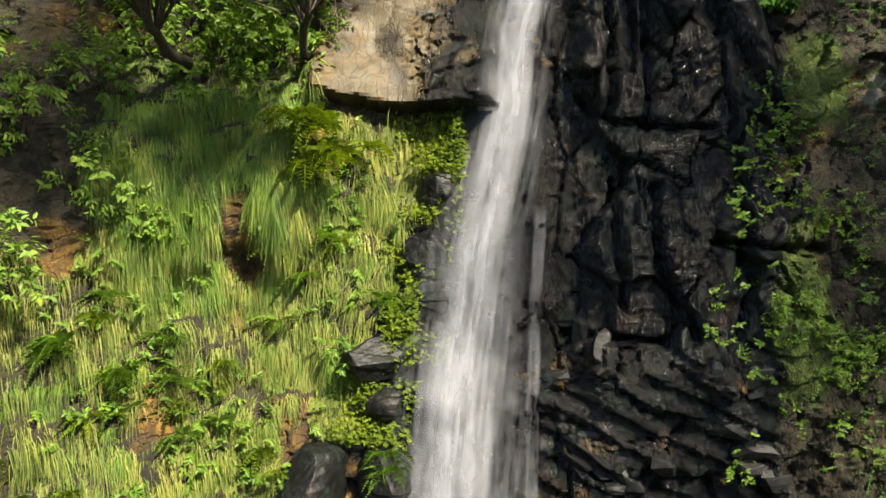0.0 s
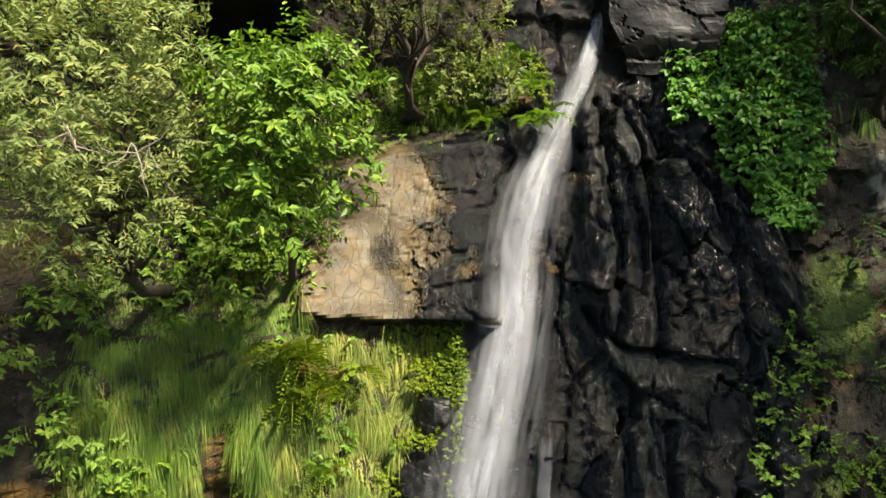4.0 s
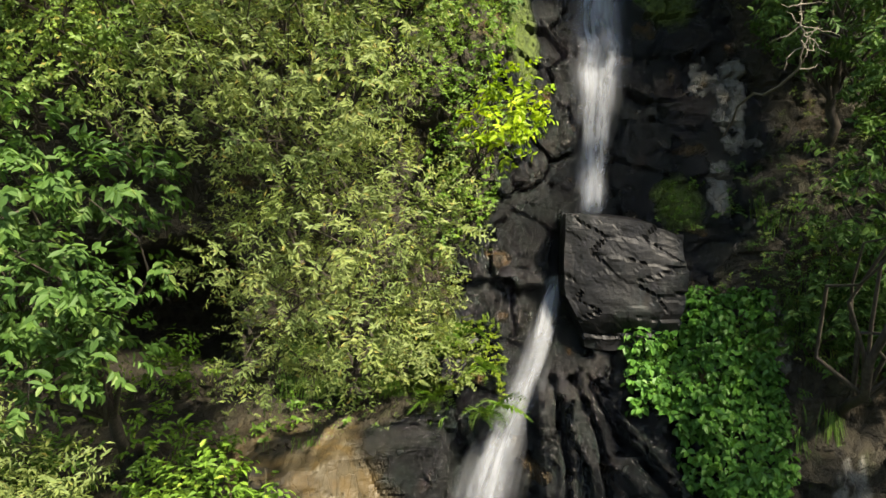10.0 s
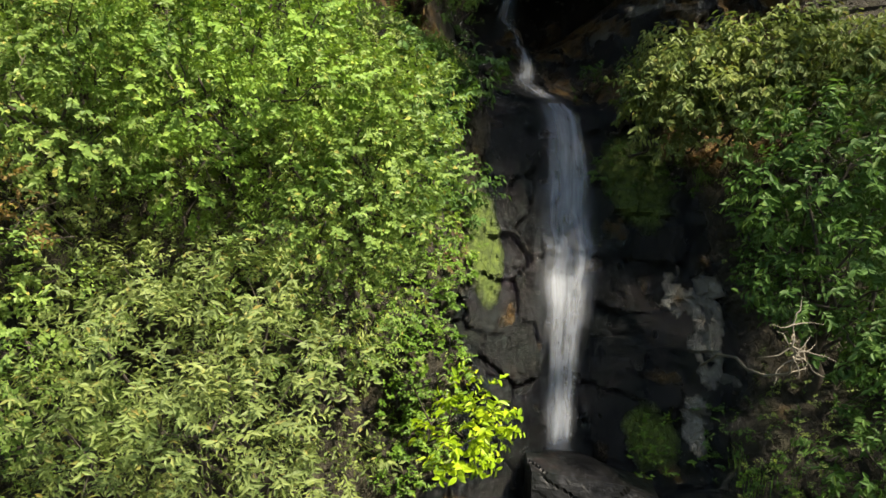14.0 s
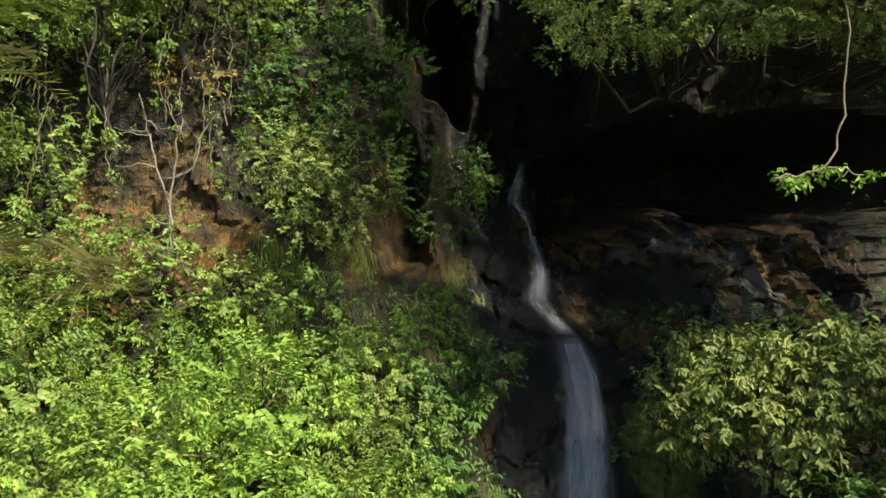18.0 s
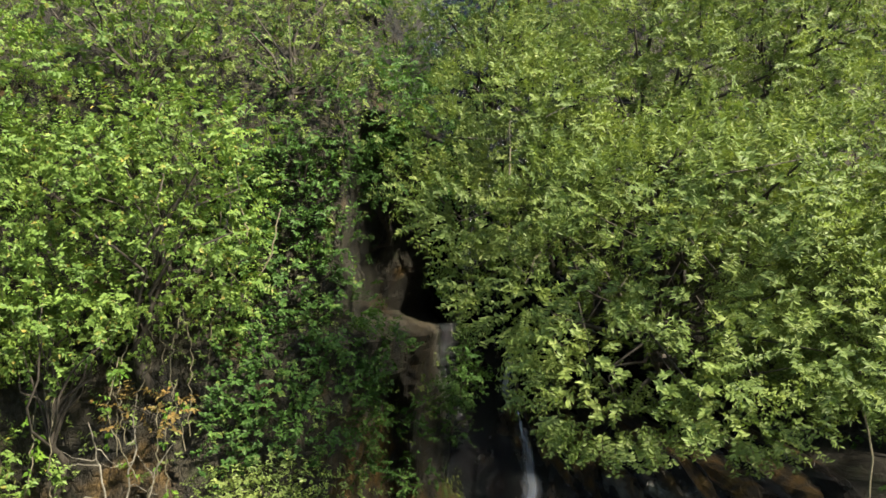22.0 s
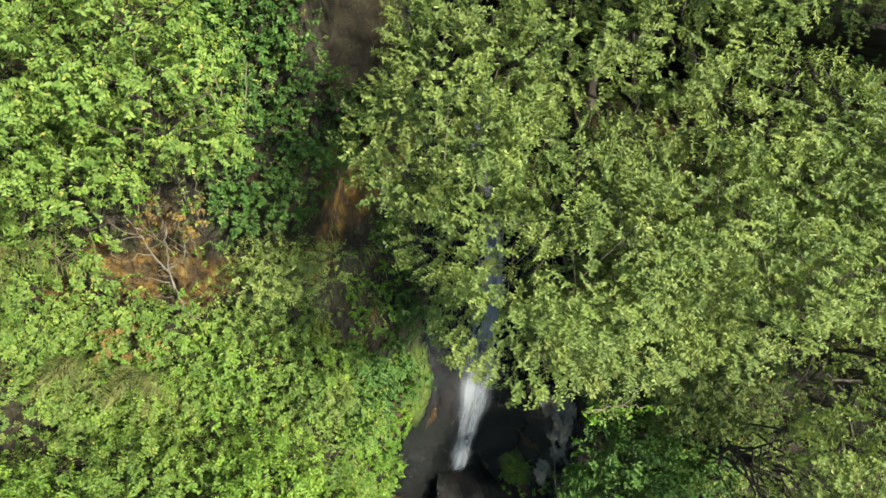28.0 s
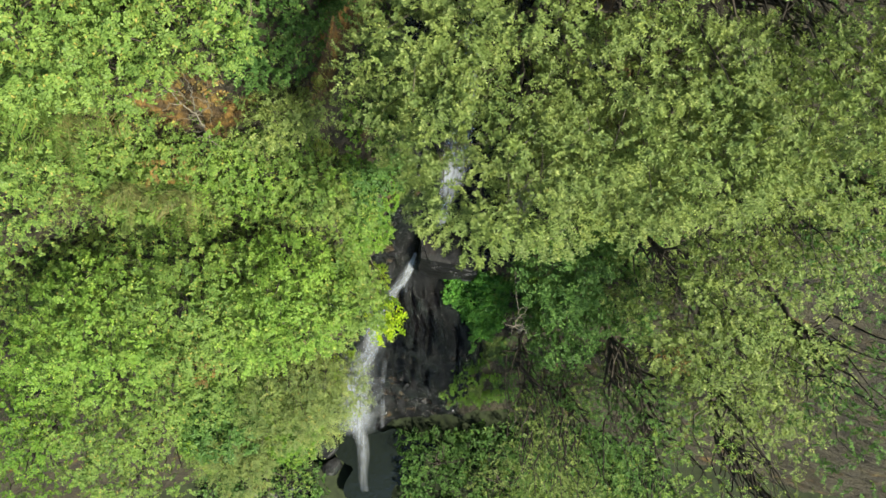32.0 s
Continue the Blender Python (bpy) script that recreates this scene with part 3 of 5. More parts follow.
# ---- the cliff, the ground and the pool ----
def build_cliff():
    v = np.stack((GX, GY, GZ), -1).reshape(-1, 3)
    me = mesh_of("cliff", v, grid_faces(*GX.shape), CLIFF)
    x, z = GX.ravel(), GZ.ravel()
    rock = rock_mask(x, z)
    w1, w2, w3 = fbm(x * 1.7, z * 1.7, 71, 4) - 0.5, fbm(x * 0.9, z * 0.9, 75, 4) - 0.5, fbm(x * 3.5, z * 3.5, 79, 4)
    tan = box(x + w1, z, -3.0, 0.75, 3.0, 6.8, 0.3)
    tan = tan * step(-0.4, 0.5, -0.1 - x + 2.6 * w2)
    pale = np.zeros_like(x)
    for cx, cz, rx, rz in ((7.3, 13.4, 0.65, 1.6), (7.0, 11.4, 0.35, 0.7), (8.4, 5.6, 0.5, 1.0), (8.4, 3.2, 0.35, 0.5), (7.5, 8.6, 0.3, 1.0), (6.9, 20.6, 0.28, 0.9), (8.05, 20.3, 0.22, 0.9), (8.5, 19.8, 0.35, 0.6), (7.5, 21.1, 0.6, 0.3), (9.2, 20.0, 0.25, 0.7)):
        pale = np.maximum(pale, 0.85 * step(0.52, 0.60, blob(x + 0.5 * w1, z + w2, cx, cz, rx, rz) * (0.1 + 1.1 * fbm(x * 6.5, z * 2.6, 83, 6))))
    soil = np.zeros_like(x)
    for cx, cz, rx, rz in ((-3.85, 0.15, 0.6, 1.2), (-2.2, 2.3, 0.8, 0.6), (-3.7, 21.0, 0.9, 0.7), (-1.9, 20.6, 0.9, 0.7), (1.9, 20.6, 0.8, 0.45), (1.0, 21.9, 0.5, 0.6), (-4.1, 21.35, 0.5, 0.6), (-2.7, 21.5, 0.9, 1.2), (0.6, 20.6, 0.6, 0.5), (-5.2, 20.4, 0.6, 0.6),
                           (8.0, 20.6, 2.8, 1.9), (-6.6, 0.2, 0.35, 0.5), (-6.4, 4.6, 0.7, 0.4), (-2.9, -3.4, 0.5, 0.7), (-5.3, -3.0, 0.4, 0.6), (8.6, 17.4, 1.6, 0.7)):
        soil = np.maximum(soil, (0.8 * step(0.44, 0.58, fbm((x + 0.3 * z) * 3.4, z * 0.8, 87, 5)) if cz > 20.1 and cx > 7 else 0.55 if cx == -2.7 else 1.0) * step(0.25, 0.75, blob(x, z, cx, cz, rx, rz) + 1.6 * w1))
    rib = box(x, z, 1.8, 2.6, 20.3, 25.0, 0.15)
    soil = np.maximum(soil, 0.15 * rib)
    pale = np.maximum(pale, 0.4 * rib * (1 - step(22.6, 23.6, z)) * step(0.55, 0.65, fbm(x * 1.2, z * 4.5, 88, 3)))
    moss = np.zeros_like(x)
    for cx, cz, rx, rz in ((-0.7, -0.6, 0.6, 1.2), (-0.3, 1.4, 0.7, 0.5), (-1.6, -3.0, 0.9, 0.6), (0.9, 8.1, 0.9, 0.8), (6.5, -1.0, 0.6, 1.6), (7.3, 3.4, 0.6, 1.0), (6.2, 11.2, 0.5, 0.6), (3.0, 15.0, 0.4, 1.2), (6.6, 16.6, 0.7, 1.2)):
        moss = np.maximum(moss, step(0.35, 0.7, blob(x, z, cx, cz, rx, rz) * (0.5 + 0.9 * w3)))
    for name, values in (("rock", rock), ("tan", tan), ("pale", pale), ("soil", soil), ("moss", moss)):
        me.attributes.new(name, "FLOAT", "POINT").data.foreach_set("value", values.astype(np.float32))
    return tagged(new("wall_cliff", me), "dark wet layered rock cliff with tan and orange patches", "cliff", kind="structure")


CLIFF_OBJECT = build_cliff()
# earth and pool are near-black: the gorge's shade is put into their colour
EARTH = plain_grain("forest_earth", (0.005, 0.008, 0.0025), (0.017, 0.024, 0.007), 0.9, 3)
POOL, pn, pl, pb = material("pool_water", 0.12, 0.5)
pb.inputs["Base Color"].default_value = (0.006, 0.008, 0.007, 1)
bump(pn, pl, pb, grain(pn, pl, 3.5, 4), 0.5, 0.06)


def build_ground():
    xs = np.concatenate((np.linspace(-900, -30, 12), np.linspace(-29, 29, 60), np.linspace(30, 900, 12)))
    ys = np.concatenate((np.linspace(-900, -80, 6), np.linspace(-70, -26, 12), np.linspace(-25, 19, 60)))
    x, y = np.meshgrid(xs, ys)
    z = -9.0 + 0.10 * np.clip(np.abs(x - 0.5) - 3, 0, 60) + 0.9 * (fbm(x * 0.5, y * 0.5, 90, 4) - 0.5) - 0.5 * np.exp(-((x - 0.5) / 2.2) ** 2)
    # an unseen slope behind the camera, added to cut off low sky light
    far = np.clip(-9 - y, 0, 60)
    z = z + np.minimum(0.6 * far, 14) * (0.85 + 0.3 * fbm(x * 0.06, y * 0.06, 94, 3))
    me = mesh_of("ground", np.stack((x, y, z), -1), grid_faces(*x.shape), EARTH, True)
    tagged(new("ground", me), "stony gorge floor, shade in its colour, added unseen slope behind", "ground", kind="structure")
    back = np.array((0.0, 1, 3, 8, 20, 60, 200, 900))[:, None]
    x, y = np.repeat(XS[None], 8, 0) * (1 + back / 40), GY[-1][None] + back
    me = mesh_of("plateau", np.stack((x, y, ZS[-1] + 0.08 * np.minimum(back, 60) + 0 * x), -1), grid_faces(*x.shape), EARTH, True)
    tagged(new("ground_above", me), "dark forest earth on the height above the fall", "ground", kind="structure")
    w = np.linspace(0, 2 * math.pi, 48, endpoint=False)
    r = 1 + 0.25 * np.sin(3 * w + 1) + 0.12 * np.sin(7 * w)
    rim = np.stack((1.4 + 2.6 * r * np.cos(w), 11.4 + 2.4 * r * np.sin(w), np.full(48, -8.75)), -1)
    v = np.concatenate((rim, ((1.4, 11.4, -8.75),)))
    f = np.array([(i, (i + 1) % 48, 48) for i in range(48)])
    tagged(new("water_pool", mesh_of("pool", v, f, POOL)), "rippled plunge pool under the waterfall, darkened for gorge shade", "water", kind="structure")


build_ground()



# ---- the waterfall ----
def ribbon(name, line, widths, gap, mat, seed, parent, label="", wave=0.06, cols=17, rows=90, fade=1.3):
    """A sheet of falling water along a line of x and z in front of the rock, rounded across and broken by waves."""
    line = np.asarray(line, float)
    t = np.linspace(0, 1, len(line))
    s = np.linspace(0, 1, rows)
    x, z, w = np.interp(s, t, line[:, 0]), np.interp(s, t, line[:, 1]), np.interp(s, t, widths)
    for _ in range(3):
        x[1:-1], w[1:-1] = (x[:-2] + 2 * x[1:-1] + x[2:]) / 4, (w[:-2] + 2 * w[1:-1] + w[2:]) / 4
    u = np.linspace(-1, 1, cols)
    X = x[:, None] + 0.5 * w[:, None] * u[None, :] + 0.03 * (vnoise(s[:, None] * 14, u[None, :] * 0 + seed, seed) - 0.5)
    Z = np.repeat(z[:, None], cols, 1)
    yc = surf(x, z)
    for _ in range(14):
        yc[1:-1] = (yc[:-2] + 2 * yc[1:-1] + yc[2:]) / 4
    Y = np.minimum(yc[:, None], surf(X, Z) + 0.10) - gap - 0.10 * w[:, None] * (1 - u[None, :] ** 2) + wave * (fbm(u[None, :] * 3 + seed + 0 * Z, Z * 0.8, seed, 3) - 0.5)
    me = mesh_of(name, np.stack((X, Y, Z), -1), grid_faces(rows, cols), mat, True)
    along = np.concatenate(((0,), np.cumsum(np.hypot(np.diff(x), np.diff(z)))))
    uv = np.stack((X - x[:, None] + seed * 3.7, np.repeat(along[:, None], cols, 1)), -1).reshape(-1, 2)
    layer = me.uv_layers.new(name="flow")
    idx = np.empty(len(me.loops), np.int32)
    me.loops.foreach_get("vertex_index", idx)
    layer.data.foreach_set("uv", uv[idx].astype(np.float32).ravel())
    rag = 0.75 + 0.5 * fbm(Z * 1.1, u[None, :] * 1.5 + seed + 0 * Z, seed + 9, 3)
    ends = np.minimum(1, np.minimum(s, 1 - s)[:, None] * 22)
    body = np.clip((1 - np.abs(u[None, :]) ** 1.6) * fade * rag, 0, 1) * ends
    me.attributes.new("body", "FLOAT", "POINT").data.foreach_set("value", body.astype(np.float32).ravel())
    return part(name, me, parent, label)


LOWER = [(3.55, 9.75), (3.35, 9.2), (2.95, 8.0), (2.35, 6.8), (1.9, 5.8), (1.6, 4.6), (1.45, 3.2), (1.05, 1.4), (0.75, 0.2), (0.5, -1.4), (0.3, -2.8), (0.15, -4.6), (0.05, -6.5), (0.0, -8.8)]
LOWER_W = [0.35, 0.42, 0.55, 0.75, 0.95, 1.05, 1.15, 1.35, 1.5, 1.75, 2.1, 2.4, 2.6, 2.8]
UPPER = [(5.3, 18.85), (5.2, 18.3), (5.15, 17.0), (4.97, 15.7), (4.99, 14.9), (4.8, 14.2), (4.63, 13.1), (4.5, 12.0), (4.35, 10.8)]
UPPER_W = [0.5, 0.75, 1.0, 1.1, 1.2, 1.05, 0.75, 0.6, 0.55]
CASCADE = [(5.3, 24.0), (4.85, 22.7), (5.2, 21.9), (5.2, 21.2), (5.12, 20.4), (4.85, 19.65), (5.02, 19.3), (5.34, 18.85)]
CASCADE_W = [0.15, 0.55, 0.12, 0.3, 0.5, 0.7, 0.4, 0.5]


def build_waterfall():
    fall = root("waterfall", (0, 15, -8.9), "white waterfall dropping in two leaps down dark wet rock", "waterfall")
    fall.location = (0, 0, 0)
    for name, line, w, n in (("upper_leap", UPPER, UPPER_W, 11), ("lower_leap", LOWER, LOWER_W, 12), ("top_cascade", CASCADE, CASCADE_W, 13)):
        w = np.array(w)
        body = ribbon(name, line, w * (0.82 if n != 11 else 0.95), 0.16, WATER_FULL if n == 11 else WATER_CORE, n, fall, fade=1.1 if n != 11 else 1.5)
        ribbon("veil", line, w * 1.4, 0.10, WATER_VEIL, n + 20, body, "thin misty veil of water")
        ribbon("veil", line, w * 0.8, 0.28, WATER_VEIL, n + 30, body, "thin misty veil of water")
    # a thin side thread
    side = [(1.95, 5.6), (1.85, 4.8), (1.75, 3.6), (1.6, 2.0), (1.45, 0.0), (1.35, -2.5), (1.3, -5.5), (1.2, -8.5)]
    ribbon("side_thread", [(x + 0.4, z - 1.0) for x, z in side[3:]], [0.3] * 5, 0.08, WATER_VEIL, 42, fall, "faint trickle over dark rock")
    # the run-out over the boulders at the foot
    n, m = 60, 9
    q, u = np.linspace(0, 1, n)[:, None], np.linspace(-1, 1, m)[None]
    X = -0.15 + 0.9 * q + 0.25 * np.sin(5 * q) + (0.55 - 0.3 * q) * u
    Y = 13.9 - 4.2 * q + 0 * u
    Z = -8.25 - 0.30 * q + 0.12 * (1 - u ** 2) + 0.16 * (fbm(X * 2, Y * 2, 66, 3) - 0.5)
    me = mesh_of("run_out", np.stack((X, Y, Z), -1), grid_faces(n, m), WATER_CORE, True)
    layer = me.uv_layers.new(name="flow")
    idx = np.empty(len(me.loops), np.int32)
    me.loops.foreach_get("vertex_index", idx)
    layer.data.foreach_set("uv", np.stack((X, 4.2 * q + 0 * X), -1).reshape(-1, 2)[idx].astype(np.float32).ravel())
    me.attributes.new("body", "FLOAT", "POINT").data.foreach_set("value", (1.2 * (1 - np.abs(u) ** 1.6) * (1 - 0.7 * q)).clip(0, 1).astype(np.float32).ravel())
    part("run_out", me, fall, "white water running off over boulders")
    return fall


build_waterfall()


# ---- rocks ----
def rock_mesh(name, size, seed, mat=ROCK, layers=0.0, cut=9, sub=4, square=0.72):
    """A broken, layered stone: a rounded block with flats struck off it and beds along its height."""
    rng = np.random.RandomState(seed)
    bm = bmesh.new()
    bmesh.ops.create_icosphere(bm, subdivisions=sub, radius=1)
    v = np.array([w.co[:] for w in bm.verts])
    f = np.array([[w.index for w in q.verts] for q in bm.faces])
    bm.free()
    v = np.sign(v) * np.abs(v) ** square
    for _ in range(cut):
        d = unit(rng.normal(size=3))
        k = rng.uniform(0.62, 0.95)
        over = v @ d - k
        v = v - np.outer(np.clip(over, 0, 9) * 0.9, d)
    if layers:
        bed = np.floor(v[:, 2] * layers + 0.5 * v[:, 0])
        v[:, :2] *= (0.90 + 0.16 * lattice(bed, bed * 0, seed))[:, None]
        v *= (1 + 0.07 * (fbm(v[:, 0] * 5 + 9, v[:, 2] * 5 + v[:, 1] * 3, seed, 3) - 0.5))[:, None]
    v *= (1 + 0.16 * (fbm(v[:, 0] * 2 + 5, v[:, 2] * 2 + v[:, 1] * 1.7, seed + 3, 4) - 0.5))[:, None]
    return mesh_of(name, v * np.asarray(size), f, mat)


def rock(at, size, seed, label, turn=0.0, layers=0.0, sub=4, mat=ROCK, name="boulder", group=""):
    ob = new(name, rock_mesh(name, size, seed, mat, layers, sub=sub))
    ob.location, ob.rotation_euler = at, (0, 0, turn)
    return tagged(ob, label, "rock", group)


def chockstone():
    """The wedged block: a flat-topped mass of thick beds cut by upright joints."""
    bm = bmesh.new()
    bmesh.ops.create_cube(bm, size=2)
    bmesh.ops.subdivide_edges(bm, edges=bm.edges[:], cuts=44, use_grid_fill=True)
    bm.verts.ensure_lookup_table()
    v = np.array([w.co[:] for w in bm.verts])
    f = np.array([[w.index for w in q.verts] for q in bm.faces])
    bm.free()
    out = unit(np.sign(v) * np.abs(v) ** 4)
    v = (0.80 * v + 0.27 * unit(v)) * np.array((1.22, 1.0, 1.28))
    v[:, 2] -= 0.14 * v[:, 0] * step(0.3, 0.9, v[:, 2])
    v[:, 0] += 0.45 * step(0.0, 1.2, -v[:, 2]) * step(0.2, 1.2, -v[:, 0]) - 0.25 * step(0.2, 1.2, -v[:, 2]) * step(0.2, 1.2, v[:, 0])
    v[:, 1] += 0.30 * step(0.5, 1.25, -v[:, 2]) * step(0.1, 0.9, -v[:, 1])
    u, h = v[:, 0] + 0.5 * v[:, 1], v[:, 2] + 0.16 * v[:, 0]
    wu, wh = u + 0.5 * (fbm(u * 1.2 + 7, h * 1.2, 5, 3) - 0.5), h + 0.22 * (fbm(u * 1.1, h * 1.1 + 3, 6, 3) - 0.5)
    p, ox, oz, e = blocks(wu * 0.75, wh * 1.9, 17)
    d = 0.10 * (p - 0.5) + 0.05 * oz * (p * 2 - 0.6) - 0.09 * (1 - step(0, 0.06, e)) * step(0.42, 0.6, fbm(u * 1.6, h * 1.6, 19, 2))
    p, ox, oz, e = blocks(wu * 3.0, wh * 4.6, 18)
    d = d + 0.02 * (p - 0.5) + 0.18 * (fbm(u * 1.0, h * 1.0, 9, 3) - 0.5)
    v = v + out * d[:, None]
    ob = new("boulder", mesh_of("boulder", v, f, ROCK))
    ob.location, ob.rotation_euler = (4.85, 17.9, 9.45), (0, 0.03, -0.15)
    return tagged(ob, "big layered dark boulder wedged below the upper leap", "rock")


chockstone()
for k, (x, z, w, h) in enumerate(((-0.35, 0.05, 0.48, 0.55), (-0.02, 1.3, 0.40, 0.5), (-1.25, -1.95, 0.72, 0.5), (-0.95, -2.95, 0.6, 0.36), (-2.3, -4.4, 1.25, 0.8), (-0.12, -1.0, 0.42, 0.5), (-1.1, -4.3, 0.7, 0.6))):
    rock((x, float(surf(x, z)) + 0.12, z), (w, 0.5, h), 20 + k, "rounded wet grey boulder beside the waterfall", 0.3 * k, 2.0, 5, group="boulders beside the fall")
rng = np.random.RandomState(5)
for k in range(46):
    x, y = rng.uniform(-5, 7), rng.uniform(6.5, 14)
    s = rng.uniform(0.25, 0.9)
    if abs(x - 0.3) < 1.1 or (x > 1.2 and y > 8):
        continue
    rock((x, y, -9.0 + 0.2 * s), (s, s * 0.9, s * 0.7), 60 + k, "dark wet boulder on the gorge floor", rng.uniform(0, 6), 0.0, 3, group="boulders of the gorge floor")


# angular stones that stand out of the bare faces
STONES = [rock_mesh("stone", (1, 0.8, 1), 900 + k, ROCK, 0.0, 12, 2, 0.35) for k in range(8)]
rng = np.random.RandomState(44)
count = 0
while count < 30:
    x, z = rng.uniform(-1.2, 8.0), rng.uniform(-5, 9)
    if rock_mask(np.array([x]), np.array([z]))[0] < 0.8:
        continue
    if (-1.5 < z < 8.2 and x > 1.4) or (x < 1.4 and 2.6 < z < 7.4) or abs(x - np.interp(z, (-9, 0, 3, 6, 9.3, 10.8, 15, 18), (0, 0.7, 1.5, 2.0, 3.4, 4.4, 5.1, 4.9))) < 1.1:
        continue
    tall = 2.2 < x < 7 and -2 < z < 7.5
    s = rng.uniform(0.16, 0.42)
    ob = part("stone", STONES[count % 8], CLIFF_OBJECT)
    ob.location = (x, float(surf(x, z)) + s * 0.42, z)
    ob.scale = (s * 0.75, s * 0.8, s * rng.uniform(1.2, 2.2)) if tall else (s * rng.uniform(1.0, 1.7), s * 0.8, s * 0.7)
    ob.rotation_euler = (rng.normal(0, 0.15), rng.normal(0.05, 0.2), rng.normal(0, 0.4))
    count += 1


# ---- trees and shrubs ----
KINDS = {
    # leaves a twig, twig, leaf length, leaf width, droop, large leaf, bushiness
    "olive": dict(n=11, twig=0.34, L=0.105, W=0.034, droop=0.25, spread=0.85),
    "lance": dict(n=18, twig=0.27, L=0.078, W=0.034, droop=0.1, spread=0.9, lift=0.10),
    "oval": dict(n=8, twig=0.30, L=0.15, W=0.075, droop=0.45, big=True),
    "small": dict(n=11, twig=0.26, L=0.075, W=0.042, droop=0.25),
    "broad": dict(n=8, twig=0.30, L=0.17, W=0.085, droop=0.6, big=True),
    "mid": dict(n=12, twig=0.29, L=0.088, W=0.054, droop=0.3),
}


def crown_points(centre, radius, lobes, per_area, rng, thin=0.93):
    """Twig places and ways on a lumpy crown: the outer skin of many lobes, with some further in."""
    c, r = np.asarray(centre, float), np.asarray(radius, float)
    lr = rng.uniform(0.17, 0.40, lobes) * r.min() * 1.15
    lc = np.zeros((lobes, 3))
    for k in range(lobes):
        tries = unit(rng.normal(size=(24, 3))) * (rng.rand(24, 1) ** 0.3) * 0.82 * r
        if k:
            room = (np.linalg.norm(tries[:, None] - lc[None, :k], axis=2) - 0.8 * lr[None, :k]).min(1)
            lc[k] = tries[room.argmax()]
        else:
            lc[k] = tries[0]
    P, A = [], []
    for k in range(lobes):
        m = int(per_area * 4 * math.pi * lr[k] ** 2 * 0.92)
        w = unit(rng.normal(size=(m, 3)))
        q = lc[k] + w * lr[k] * (1.10 - 0.40 * rng.rand(m, 1) ** 2.0) * np.array((1, 1, 0.66))
        keep = np.ones(m, bool)
        for j in range(lobes):
            if j != k:
                keep &= np.linalg.norm(q - lc[j], axis=1) > lr[j] * thin
        P.append(q[keep])
        A.append(w[keep])
    P, A = np.concatenate(P), np.concatenate(A)
    out = unit(P / r ** 2 + 1e-6)
    return c + P, unit(A * 1.0 + out * 0.25 + 0.28 * rng.normal(size=P.shape) + np.array((0, 0, 0.05))), c + lc, lr


def tree(name, label, centre, radius, kind, mat, seed, foot=None, lobes=14, density=16, trunk=0.09, category="tree", group="", stems=BARK, droop=None):
    rng = np.random.RandomState(seed)
    c = np.asarray(centre, float)
    P, A, lc, lr = crown_points(centre, radius, lobes, density, rng)
    spec = dict(KINDS[kind])
    if droop is not None:
        spec["droop"] = droop
    v, f = sprays(P, A, rng, **spec)
    if foot is None:
        fz = c[2] - radius[2] * 0.7
        foot = (c[0] + rng.normal(0, 0.2), float(surf(c[0], fz)) + 0.1, fz)
    foot = np.asarray(foot, float)
    t = root(name, foot, label, category, group)
    part("crown", mesh_of("crown", v - foot, f, mat), t)
    fork = foot + (c - foot) * 0.62 + np.array((0, 0, -0.1 * radius[2]))
    line = bent(foot, fork, rng, 0.05, 0.12)
    part("trunk", mesh_of("trunk", *[a - foot if i == 0 else a for i, a in enumerate(tube(line, np.linspace(trunk, trunk * 0.6, len(line)), 8))], stems, True), t)
    for k in range(len(lc)):
        a = line[rng.randint(len(line) // 2, len(line))]
        b = lc[k] + rng.normal(0, 0.3, 3) * lr[k]
        w, q = tube(bent(a, b, rng, -0.06, 0.16, 7), np.linspace(trunk * 0.4, 0.006, 7), 4)
        part("limb", mesh_of("limb", w - foot, q, stems, True), t)
    return t


OLIVE_TREE = "olive-green fine-leaved tree leaning out from the cliff"
GULLY_TREE = "large grey-green tree with upright narrow leaves over the gully"
SHADE_TREE = "dark glossy green tree on the shaded cliff"
SLOPE_TREE = "light green leafy tree on the upper slope"
FOREST_TREE = "dense green forest tree on the gorge side"
GROVE_LEFT = [
    (OLIVE_TREE, (-1.0, 11.4, 13.0), (2.0, 1.7, 2.2), "olive", OLIVE, 1, (-1.5, 16.9, 8.5), 24, 22, 0.13),
    (OLIVE_TREE, (-0.5, 12.2, 9.9), (1.75, 1.6, 2.2), "olive", OLIVE, 2, (-1.0, 17.4, 7.4), 20, 22, 0.11),
    ("glossy dark green broadleaf tree on the slope", (-4.0, 11.4, 9.9), (1.6, 1.4, 2.3), "broad", DARK, 3, (-4.6, 16.0, 6.5), 22, 13, 0.13),
    ("bright green broadleaf tree above the grassy hump", (-1.95, 11.4, 6.0), (1.1, 1.1, 1.7), "oval", BRIGHT, 4, (-2.6, 16.0, 4.0), 20, 22, 0.09),
    ("dull olive shrubby tree with bare pale twigs", (-4.2, 10.4, 6.2), (1.6, 1.4, 2.3), "olive", OLIVE, 5, (-5.0, 15.2, 3.6), 28, 28, 0.11),
]
